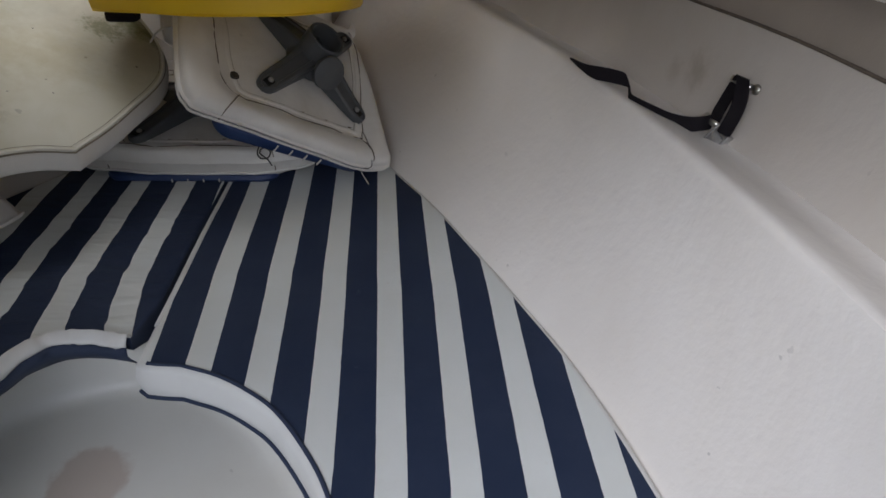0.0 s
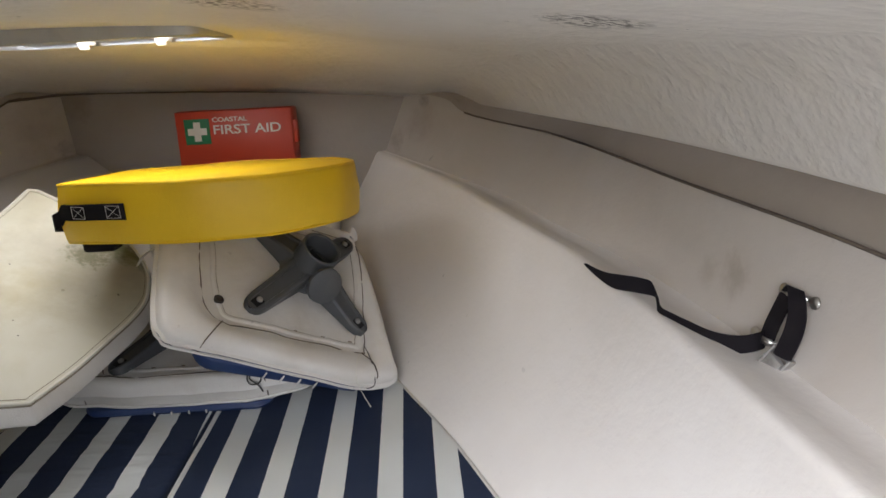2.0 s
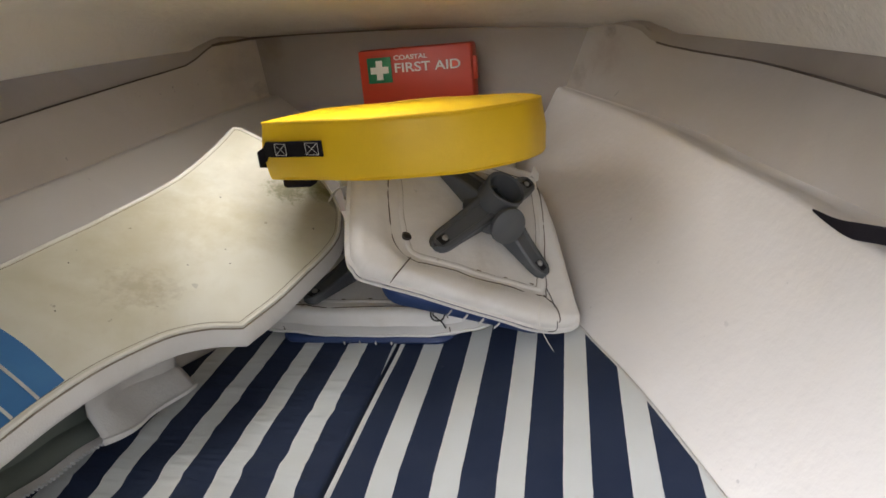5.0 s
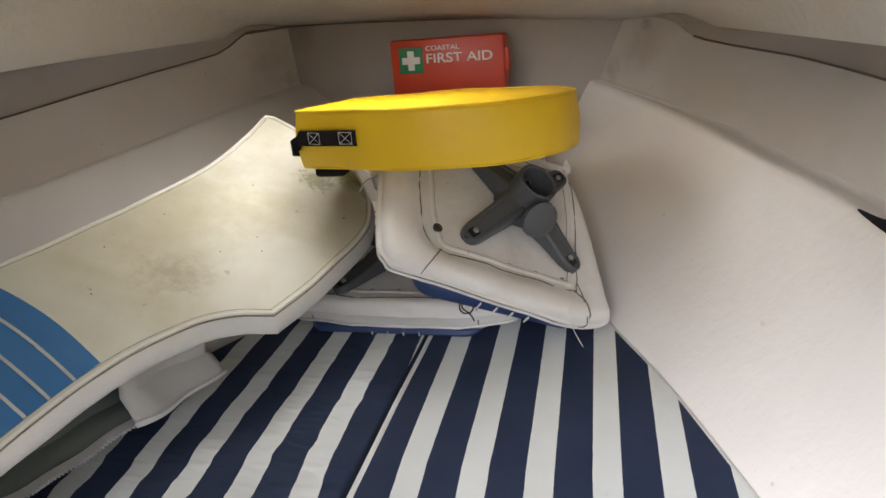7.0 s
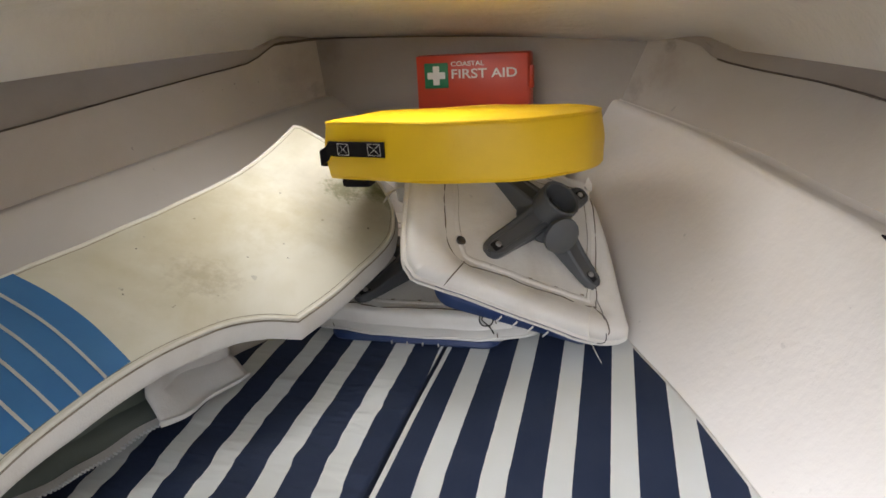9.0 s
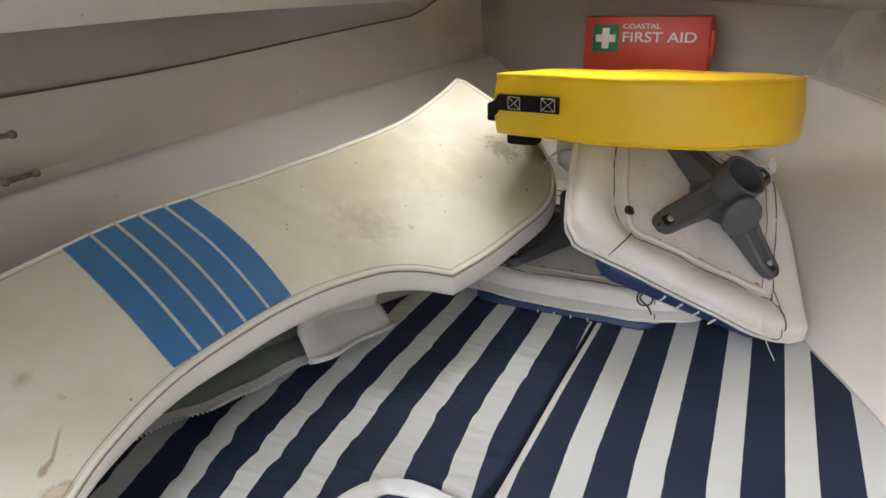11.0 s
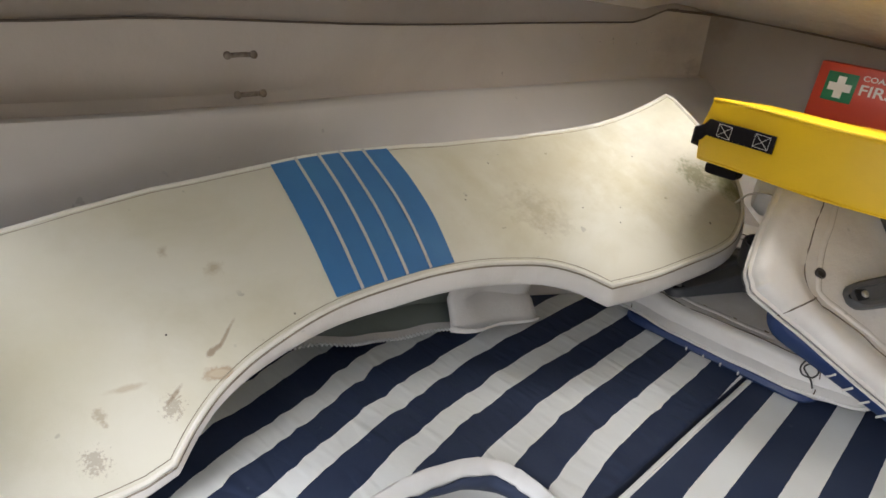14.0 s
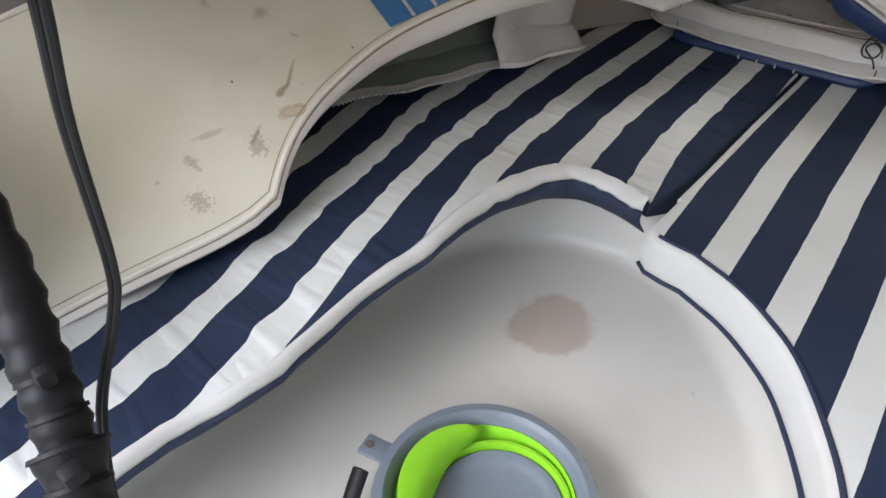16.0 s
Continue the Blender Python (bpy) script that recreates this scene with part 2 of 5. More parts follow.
def ribbon(bm, pts, wides, thick):
    """A flat strap: points along its middle and, for each, the half-width vector."""
    rings = []
    for i, p in enumerate(pts):
        p = Vector(p)
        w = Vector(wides[i])
        d = Vector(pts[min(i + 1, len(pts) - 1)]) - Vector(pts[max(i - 1, 0)])
        n = d.cross(w).normalized() * thick / 2
        rings.append([bm.verts.new(q) for q in (p - w - n, p + w - n, p + w + n, p - w + n)])
    for a, b in zip(rings, rings[1:]):
        for j in range(4):
            bm.faces.new((a[j], a[(j + 1) % 4], b[(j + 1) % 4], b[j]))
    bm.faces.new(rings[0][::-1])
    bm.faces.new(rings[-1])
    return bm


def box(bm, size, centre=(0, 0, 0), bev=0.0, m=None, seg=2):
    g = bmesh.ops.create_cube(bm, size=1.0)
    bmesh.ops.scale(bm, vec=size, verts=g["verts"])
    bmesh.ops.translate(bm, vec=centre, verts=g["verts"])
    vs = g["verts"]
    if bev:
        es = list({e for v in vs for e in v.link_edges})
        res = bmesh.ops.bevel(bm, geom=es, offset=bev, segments=seg, affect="EDGES", profile=0.5)
        vs = list({v for f in res["faces"] for v in f.verts} | {v for v in vs if v.is_valid})
    if m is not None:
        bmesh.ops.transform(bm, matrix=m, verts=vs)
    return bm


def lathe(bm, profile, m=None, sides=20, caps=True):
    """A turned piece about z from (radius, height) pairs."""
    rings = []
    for r, z in profile:
        rings.append([bm.verts.new((m or Matrix()) @ Vector((r * math.cos(a), r * math.sin(a), z))) for a in (2 * math.pi * j / sides for j in range(sides))])
    for a, b in zip(rings, rings[1:]):
        for j in range(sides):
            bm.faces.new((a[j], a[(j + 1) % sides], b[(j + 1) % sides], b[j]))
    if caps:
        bm.faces.new(rings[0][::-1])
        bm.faces.new(rings[-1])
    return bm


def inside(poly, x, y):
    hit = False
    for (x0, y0), (x1, y1) in zip(poly, poly[1:] + poly[:1]):
        if (y0 > y) != (y1 > y) and x < (x1 - x0) * (y - y0) / (y1 - y0) + x0:
            hit = not hit
    return hit


def inset(poly, d):
    """The outline (anticlockwise) drawn in by d."""
    out, k = [], len(poly)
    for i in range(k):
        a, b, c = Vector(poly[i - 1]), Vector(poly[i]), Vector(poly[(i + 1) % k])
        e0, e1 = (b - a).normalized(), (c - b).normalized()
        n = (Vector((-e0.y, e0.x)) + Vector((-e1.y, e1.x)))
        n = n.normalized() if n.length > 1e-5 else Vector((-e0.y, e0.x))
        out.append((b.x + n.x * d, b.y + n.y * d))
    return out


def area(poly):
    return sum(a[0] * b[1] - b[0] * a[1] for a, b in zip(poly, poly[1:] + poly[:1])) / 2


def sheet(poly, step):
    """A triangulated fill of the outline with inner points every step."""
    from mathutils.geometry import delaunay_2d_cdt
    k = len(poly)
    pts = [Vector(p) for p in poly]
    xs, ys = [p[0] for p in poly], [p[1] for p in poly]
    tight = inset(poly, step * 0.45)
    rows = int((max(ys) - min(ys)) / step) + 1
    for j in range(rows):
        for i in range(int((max(xs) - min(xs)) / step) + 1):
            x, y = min(xs) + (i + 0.5 * (j % 2)) * step, min(ys) + (j + 0.5) * step
            if inside(tight, x, y) and inside(poly, x, y):
                pts.append(Vector((x, y)))
    vs, _, fs, *_ = delaunay_2d_cdt(pts, [(i, (i + 1) % k) for i in range(k)], [], 1, 1e-6)
    return [tuple(v) for v in vs], fs


def pad(bm, poly, thick, r, top=lambda x, y: 0.0, step=0.03, segs=5, uv=None, side_index=None, belly=0.0, skip=2):
    """A stuffed flat cushion: outline, thickness, edge rounding and the height of its top face."""
    if area(poly) < 0:
        poly = poly[::-1]
    k = len(poly)
    inner = inset(poly, r)
    vs, fs = sheet(inner, step)
    low_vs, low_fs = sheet(inner, 0.2)
    top_v = [bm.verts.new((x, y, top(x, y))) for x, y in vs]
    made = [bm.faces.new([top_v[i] for i in f]) for f in fs]
    rings = [top_v[:k]]
    for s in range(1, segs + 1):
        a = math.pi / 2 * s / segs
        q = inset(poly, r * (1 - math.sin(a)))
        rings.append([bm.verts.new((x, y, top(x, y) - r * (1 - math.cos(a)))) for x, y in q])
    mid = inset(poly, -belly)
    rings.append([bm.verts.new((x, y, top(x, y) - thick / 2)) for x, y in mid])
    for s in range(segs + 1):
        a = math.pi / 2 * s / segs
        q = inset(poly, r * (1 - math.cos(a)))
        rings.append([bm.verts.new((x, y, top(x, y) - thick + r * (1 - math.sin(a)))) for x, y in q])
    side = []
    for a, b in zip(rings, rings[1:]):
        for j in range(k):
            side.append(bm.faces.new((a[j], b[j], b[(j + 1) % k], a[(j + 1) % k])))
    bot = rings[-1] + [bm.verts.new((x, y, top(x, y) - thick)) for x, y in low_vs[k:]]
    for f in low_fs:
        bm.faces.new([bot[i] for i in f][::-1])
    if side_index is not None:
        for f in side[skip * k:]:
            f.material_index = side_index
    if uv:
        lay = bm.loops.layers.uv.new("cloth")
        for f in bm.faces:
            for lo in f.loops:
                lo[lay].uv = uv(lo.vert.co.x, lo.vert.co.y)
    return bm


def flat(points, n=5):
    """A smooth closed outline in the plane."""
    return [(p.x, p.y) for p in spline([(x, y, 0) for x, y in points], n, True)]


def rounded(w, d, r, taper=0.0, n=5, cx=0.0, cy=0.0):
    """A rounded rectangle outline, narrower at the back by taper."""
    out = []
    for sx, sy, a0 in ((1, -1, -90), (1, 1, 0), (-1, 1, 90), (-1, -1, 180)):
        ww = w / 2 - (taper / 2 if sy > 0 else 0)
        x, y = cx + sx * (ww - r), cy + sy * (d / 2 - r)
        for i in range(n + 1):
            a = radians(a0 + 90 * i / n)
            out.append((x + r * math.cos(a), y + r * math.sin(a)))
    dense = []
    for a, b in zip(out, out[1:] + out[:1]):
        k = max(1, int(math.dist(a, b) / 0.03))
        dense += [(a[0] + (b[0] - a[0]) * i / k, a[1] + (b[1] - a[1]) * i / k) for i in range(k)]
    return dense


def curve_at(table, y):
    """x and z of a long moulded line at the station y, smoothly between its stations."""
    ys = [p[1] for p in table]
    i = min(max(int(np.searchsorted(ys, y)) - 1, 0), len(table) - 2)
    g = [table[min(max(i + j, 0), len(table) - 1)] for j in (-1, 0, 1, 2)]
    h = g[2][1] - g[1][1]
    t = min(max((y - g[1][1]) / h, 0.0), 1.0)
    out = []
    for c in (0, 2):
        m0 = (g[2][c] - g[0][c]) / max(g[2][1] - g[0][1], 1e-6) * h
        m1 = (g[3][c] - g[1][c]) / max(g[3][1] - g[1][1], 1e-6) * h
        out.append((2 * t ** 3 - 3 * t * t + 1) * g[1][c] + (t ** 3 - 2 * t * t + t) * m0 + (3 * t * t - 2 * t ** 3) * g[2][c] + (t ** 3 - t * t) * m1)
    return out


def loft(name, rows, mat, label, thick=0.012):
    """A moulded skin through rows of section points."""
    bm = bmesh.new()
    grid = [[bm.verts.new(p) for p in r] for r in rows]
    for a, b in zip(grid, grid[1:]):
        for i in range(len(a) - 1):
            bm.faces.new((a[i], a[i + 1], b[i + 1], b[i]))
    ob = link(name, bm, mat)
    return tagged(ob, label, kind="structure")


# ---- the moulded cabin: hull sides, ledges, deckhead, bow ----
BERTH_STB = [(0.30, -0.45, 0.512), (0.285, 0.1, 0.512), (0.276, 0.35, 0.512), (0.260, 0.449, 0.512), (0.228, 0.595, 0.512), (0.196, 0.706, 0.512), (0.147, 0.843, 0.512),
             (0.07, 1.043, 0.512), (-0.01, 1.216, 0.512), (-0.10, 1.40, 0.512), (-0.22, 1.62, 0.512), (-0.30, 1.80, 0.512)]
EDGE_STB = [(0.34, -0.45, 0.76), (0.337, 0.38, 0.765), (0.313, 0.647, 0.77), (0.25, 1.06, 0.772), (0.172, 1.26, 0.785), (0.073, 1.542, 0.80), (-0.085, 1.80, 0.83)]
SEAM_STB = [(0.49, -0.45, 0.85), (0.47, 0.3, 0.855), (0.437, 0.694, 0.870), (0.415, 0.81, 0.875), (0.380, 1.0, 0.877), (0.28, 1.48, 0.890), (0.17, 1.62, 0.908), (0.115, 1.68, 0.924), (0.095, 1.70, 0.944), (0.05, 1.75, 0.957), (-0.01, 1.80, 0.962)]
LIP_STB = [(0.43, -0.45, 0.945), (0.41, 0.2, 0.945), (0.38, 0.70, 0.942), (0.33, 1.02, 0.94), (0.25, 1.35, 0.938), (0.12, 1.80, 0.936)]
BERTH_PORT = [(-0.63 - x, y, z) for x, y, z in BERTH_STB]
EDGE_PORT = [(-0.95, -0.45, 0.79), (-0.947, 0.37, 0.792), (-0.95, 0.7, 0.796), (-0.95, 1.02, 0.808), (-0.918, 1.275, 0.82), (-0.85, 1.62, 0.846), (-0.78, 1.80, 0.86)]
SEAM_PORT = [(-1.02, -0.45, 0.885), (-1.01, 0.384, 0.89), (-1.03, 0.583, 0.90), (-1.045, 1.016, 0.908), (-1.01, 1.42, 0.935), (-0.955, 1.58, 0.952), (-0.925, 1.65, 0.960), (-0.905, 1.67, 0.972), (-0.872, 1.70, 0.998), (-0.84, 1.75, 1.001), (-0.81, 1.80, 1.003)]
LIP_PORT = [(-0.93, -0.45, 0.975), (-0.93, 0.38, 0.983), (-0.96, 1.04, 0.994), (-0.95, 1.45, 0.994), (-0.90, 1.80, 0.99)]
STATIONS = sorted([-0.45, -0.2, 0.0] + [0.1 + 0.05 * i for i in range(33)] + [1.67, 1.685, 1.72, 1.74, 1.76, 1.78, 1.80])


def side_section(y, berth, edge, seam, out):
    """From under the berth up the side panel, over the rounded ledge and up to the joint; out is +1 to starboard."""
    bx, bz = curve_at(berth, y)
    ex, ez = curve_at(edge, y)
    sx, sz = curve_at(seam, y)
    lean = (ex - bx) / (ez - bz)
    fade = min(1.0, max(0.0, (1.8 - y) / 0.35))
    pts = [(bx - lean * 0.20, bz - 0.20)]
    for f in (0.0, 0.3, 0.6, 0.85):
        bow = 0.012 * math.sin(math.pi * f) * out
        pts.append((bx + (ex - bx) * f + bow, bz + (ez - bz) * f))
    r = 0.010
    pts += [(ex - lean * r, ez - r), (ex - lean * r * 0.35 + out * 0.001, ez - r * 0.25), (ex + out * 0.005, ez), (ex + out * 0.012, ez - 0.001)]
    wide = 0.072 * fade
    pts += [(ex + out * (0.014 + wide * 0.35), ez - 0.008 * fade), (ex + out * (0.014 + wide * 0.7), ez - 0.020 * fade), (ex + out * (0.016 + wide * 0.95), ez - 0.020 * fade + 0.001), (ex + out * (0.021 + wide * 1.05), ez - 0.008 * fade + 0.004)]
    lx, lz = pts[-1]
    for f in (0.25, 0.5, 0.75, 1.0):
        pts.append((lx + (sx - lx) * f, lz + (sz - lz) * f))
    return [(x, y, z) for x, z in pts]


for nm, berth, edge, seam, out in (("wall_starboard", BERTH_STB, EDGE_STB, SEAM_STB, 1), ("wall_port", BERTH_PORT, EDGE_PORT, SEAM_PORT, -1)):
    # the port panel gets the gelcoat with shade painted into it
    ob = loft(nm, [side_section(y, berth, edge, seam, out) for y in STATIONS], GELCOAT if out > 0 else PORTSHADED, "off-white moulded fibreglass cabin side with a narrow ledge")
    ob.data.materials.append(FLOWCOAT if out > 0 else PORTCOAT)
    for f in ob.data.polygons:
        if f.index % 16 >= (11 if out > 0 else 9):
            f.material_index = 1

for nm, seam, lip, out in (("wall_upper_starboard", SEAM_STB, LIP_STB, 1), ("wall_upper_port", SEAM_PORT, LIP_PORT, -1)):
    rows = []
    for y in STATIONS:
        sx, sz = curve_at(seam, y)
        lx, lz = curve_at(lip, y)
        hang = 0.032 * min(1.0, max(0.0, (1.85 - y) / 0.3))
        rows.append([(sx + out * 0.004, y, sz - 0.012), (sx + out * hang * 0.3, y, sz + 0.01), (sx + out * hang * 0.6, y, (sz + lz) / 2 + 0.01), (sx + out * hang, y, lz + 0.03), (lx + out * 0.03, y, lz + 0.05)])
    # this strip is darker and browner than the panels below it
    loft(nm, rows, STRIPBROWN, "dark brown-grey hull strip under the side deck")
    bm = bmesh.new()
    tube(bm, [(curve_at(seam, y)[0] - out * 0.0015, y, curve_at(seam, y)[1] + 0.001) for y in STATIONS if y < (1.685 if out > 0 else 1.74)], 0.0019, 6)
    tagged(link("trim_joint_" + nm.split("_")[-1], bm, SEAMDARK), "dark grimy joint line along the hull side", kind="structure")

HATCH = (-0.60, -0.24, 1.08, 1.32)


def deck_height(y):
    if y < 1.30:
        return 1.16 - 0.05 * y
    t = (y - 1.30) / 0.50
    return 1.095 - 0.110 * (0.65 * t + 0.35 * t * t)


def deck_section(y):
    px, pz = curve_at(LIP_PORT, y)
    sx, sz = curve_at(LIP_STB, y)
    s = 1.0 if y < 1.2 else max(0.0, 1 - (y - 1.2) / 0.6) ** 0.8
    zc = deck_height(y)
    fp, fs = px + 0.075, sx - 0.085
    zp, zs = pz + 0.012 + 0.085 * s, sz + 0.012 + 0.098 * s
    pts = [(px - 0.02, pz + 0.035), (px - 0.004, pz + 0.006), (px + 0.004, pz), (px + 0.013, pz + 0.006), (px + 0.045, pz + 0.006 + (zp - pz) * 0.62), (fp, zp)]
    for x in (-0.76, -0.60, -0.51, -0.42, -0.33, -0.24, -0.12):
        t = (x - fp) / (fs - fp)
        arch = 4 * t * (1 - t)
        base = zp + (zs - zp) * t
        pts.append((x, base + (zc - (zp + zs) / 2) * arch ** 0.75 if y < 1.795 else base + (0.985 - (zp + zs) / 2) * arch))
    pts += [(fs, zs), (sx - 0.048, sz + 0.006 + (zs - sz) * 0.62), (sx - 0.013, sz + 0.006), (sx - 0.004, sz), (sx + 0.004, sz + 0.006), (sx + 0.02, sz + 0.035)]
    return [(x, y, z) for x, z in pts]


deck_y = [0.16, 0.3, 0.45, 0.6, 0.75, 0.9, 1.0, 1.08, 1.14, 1.2, 1.26, 1.32, 1.38, 1.45, 1.52, 1.6, 1.68, 1.75, 1.80]
bm = bmesh.new()
grid = [[bm.verts.new(p) for p in deck_section(y)] for y in deck_y]
for j in range(len(grid) - 1):
    for i in range(len(grid[0]) - 1):
        a, b, c, d = grid[j][i], grid[j][i + 1], grid[j + 1][i + 1], grid[j + 1][i]
        mx, my = (a.co.x + b.co.x) / 2, (a.co.y + d.co.y) / 2
        if HATCH[0] < mx < HATCH[1] and HATCH[2] < my < HATCH[3]:
            continue
        bm.faces.new((a, b, c, d))
ceiling = tagged(link("ceiling", bm, DECKLINER), "rough white painted deckhead with mould specks", kind="structure")
so = ceiling.modifiers.new("thick", "SOLIDIFY")
so.thickness, so.offset = 0.012, -1.0

# clustered mould specks on the deckhead
nt = DECKLINER.node_tree
src = coords(nt)
db = nt.nodes["Principled BSDF"]
for mx, my, size in ((-0.112, 0.835, 0.06), (0.183, 0.690, 0.055)):
    off = nt.nodes.new("ShaderNodeVectorMath")
    off.operation = "SUBTRACT"
    nt.links.new(src, off.inputs[0])
    off.inputs[1].default_value = (mx, my, 0)
    fl2 = nt.nodes.new("ShaderNodeVectorMath")
    fl2.operation = "MULTIPLY"
    fl2.inputs[1].default_value = (1.2, 0.9, 0)
    nt.links.new(off.outputs[0], fl2.inputs[0])
    far = nt.nodes.new("ShaderNodeVectorMath")
    far.operation = "LENGTH"
    nt.links.new(fl2.outputs[0], far.inputs[0])
    near = ramp(nt, far.outputs["Value"], size * 0.5, size, (1, 1, 1), (0, 0, 0))
    fleck = ramp(nt, noise_tex(nt, src, 130.0, 3.0, 0.6), 0.50, 0.55)
    nt.links.new(mix(nt, math_node(nt, "MULTIPLY", math_node(nt, "MULTIPLY", near, fleck), 0.95), db.inputs["Base Color"].links[0].from_socket, (0.10, 0.085, 0.06)), db.inputs["Base Color"])



def smudge(mat, centre, size, colour, strength, scale=30.0, squash=(1, 1, 1)):
    """A ragged dirty mark at a place on a moulded surface."""
    nt = mat.node_tree
    src = coords(nt)
    b = nt.nodes["Principled BSDF"]
    off = nt.nodes.new("ShaderNodeVectorMath")
    off.operation = "SUBTRACT"
    off.inputs[1].default_value = centre
    nt.links.new(src, off.inputs[0])
    shape = nt.nodes.new("ShaderNodeVectorMath")
    shape.operation = "MULTIPLY"
    shape.inputs[1].default_value = squash
    nt.links.new(off.outputs[0], shape.inputs[0])
    far = nt.nodes.new("ShaderNodeVectorMath")
    far.operation = "LENGTH"
    nt.links.new(shape.outputs[0], far.inputs[0])
    edge = math_node(nt, "ADD", far.outputs["Value"], math_node(nt, "MULTIPLY", math_node(nt, "SUBTRACT", noise_tex(nt, src, scale, 5.0, 0.65), 0.5), size * 1.6))
    fac = ramp(nt, edge, size * 0.2, size, (1, 1, 1), (0, 0, 0))
    nt.links.new(mix(nt, math_node(nt, "MULTIPLY", fac, strength), b.inputs["Base Color"].links[0].from_socket, colour), b.inputs["Base Color"])


smudge(FLOWCOAT, (0.385, 0.885, 0.80), 0.030, (0.30, 0.25, 0.19), 0.55, 45.0)
smudge(FLOWCOAT, (0.375, 0.935, 0.79), 0.022, (0.33, 0.28, 0.22), 0.4, 50.0)
smudge(FLOWCOAT, (0.02, 1.73, 0.90), 0.060, (0.36, 0.28, 0.22), 0.5, 30.0)
smudge(FLOWCOAT, (0.03, 1.75, 0.95), 0.020, (0.14, 0.10, 0.08), 0.6, 70.0)
smudge(FLOWCOAT, (-0.05, 1.77, 0.86), 0.035, (0.24, 0.18, 0.13), 0.6, 40.0)
smudge(PORTCOAT, (-0.83, 1.72, 0.93), 0.070, (0.30, 0.24, 0.19), 0.45, 25.0)
smudge(PORTCOAT, (-0.80, 1.77, 0.88), 0.030, (0.20, 0.155, 0.12), 0.6, 50.0)
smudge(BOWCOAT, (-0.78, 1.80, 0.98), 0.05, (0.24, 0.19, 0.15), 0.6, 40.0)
smudge(STRIPBROWN, (-1.02, 0.86, 0.97), 0.020, (0.16, 0.12, 0.09), 0.5, 60.0)

# bow bulkhead and the shelf below it
bm = bmesh.new()
vs = [bm.verts.new((x, 1.798, z)) for x, z in [(-0.95, 0.30), (0.20, 0.30), (0.20, 1.06), (-0.98, 1.06)]]
vb = [bm.verts.new((v.co.x, 1.83, v.co.z)) for v in vs]
bm.faces.new(vs)
bm.faces.new(vb[::-1])
for i in range(4):
    bm.faces.new((vs[i], vb[i], vb[(i + 1) % 4], vs[(i + 1) % 4]))
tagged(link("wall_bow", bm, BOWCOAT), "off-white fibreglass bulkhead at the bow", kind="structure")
joint = spline([(-0.872, 1.70, 0.998), (-0.84, 1.75, 1.0), (-0.80, 1.788, 1.002), (-0.70, 1.794, 1.001), (-0.55, 1.794, 0.995), (-0.40, 1.794, 0.988), (-0.28, 1.794, 0.981), (-0.16, 1.794, 0.974)], 6)
bm = tube(bmesh.new(), joint, [0.0034 + 0.0012 * noise.noise((i * 0.6, 0.0, 7.0)) for i in range(len(joint) - 4)] + [0.0026, 0.002, 0.0012, 0.0006], 6)
tagged(link("trim_joint_bow", bm, SEAMDARK), "dark ragged joint between the bow bulkhead and the deckhead", kind="structure")
bm = bmesh.new()
box(bm, (0.46, 0.14, 0.34), (-0.42, 1.735, 0.62), 0.012)
tagged(link("bow_shelf", bm, GELCOAT), "off-white moulded shelf at the bow", kind="structure")

# berth base with the footwell sunk into it
WELL = flat([(-0.56, -0.5), (-0.565, 0.1), (-0.587, 0.50), (-0.572, 0.635), (-0.508, 0.728), (-0.41, 0.774), (-0.34, 0.779), (-0.265, 0.757), (-0.17, 0.675), (-0.085, 0.555), (-0.05, 0.42), (-0.03, 0.2), (-0.02, -0.5)], 6)
FLOOR_Z, BASE_Z = 0.37, 0.462
from mathutils.geometry import delaunay_2d_cdt
rim = WELL if area(WELL) > 0 else WELL[::-1]
bm = bmesh.new()
outer = [(-1.05, -0.6), (0.40, -0.6), (0.40, 1.82), (-1.05, 1.82)]
vs2, _, fs2, *_ = delaunay_2d_cdt([Vector(p) for p in outer] + [Vector(p) for p in rim], [(i, (i + 1) % 4) for i in range(4)] + [(4 + i, 4 + (i + 1) % len(rim)) for i in range(len(rim))], [], 1, 1e-6)
vv = [bm.verts.new((v.x, v.y, BASE_Z)) for v in vs2]
for f in fs2:
    c = sum((Vector(vs2[i]) for i in f), Vector((0, 0))) / len(f)
    if not inside(rim, c.x, c.y):
        bm.faces.new([vv[i] for i in f])
rings = []
for d, z in ((0.0, BASE_Z), (0.004, BASE_Z - 0.004), (0.008, BASE_Z - 0.03), (0.011, FLOOR_Z + 0.026), (0.0135, FLOOR_Z + 0.016), (0.018, FLOOR_Z + 0.008), (0.024, FLOOR_Z + 0.003), (0.031, FLOOR_Z + 0.0008), (0.038, FLOOR_Z)):
    rings.append([bm.verts.new((x, y, z)) for x, y in inset(rim, d)])
for a, b in zip(rings, rings[1:]):
    for j in range(len(rim)):
        bm.faces.new((a[j], b[j], b[(j + 1) % len(rim)], a[(j + 1) % len(rim)]))
fv, ff = sheet([(v.co.x, v.co.y) for v in rings[-1]], 0.15)
fl = rings[-1] + [bm.verts.new((x, y, FLOOR_Z)) for x, y in fv[len(rim):]]
for f in ff:
    bm.faces.new([fl[i] for i in f])
nt = FLOORCOAT.node_tree
src = coords(nt)
spot = node(nt, "ShaderNodeVectorMath")
spot.operation = "SUBTRACT"
nt.links.new(src, spot.inputs[0])
spot.inputs[1].default_value = (-0.378, 0.604, FLOOR_Z)
leng = node(nt, "ShaderNodeVectorMath")
leng.operation = "LENGTH"
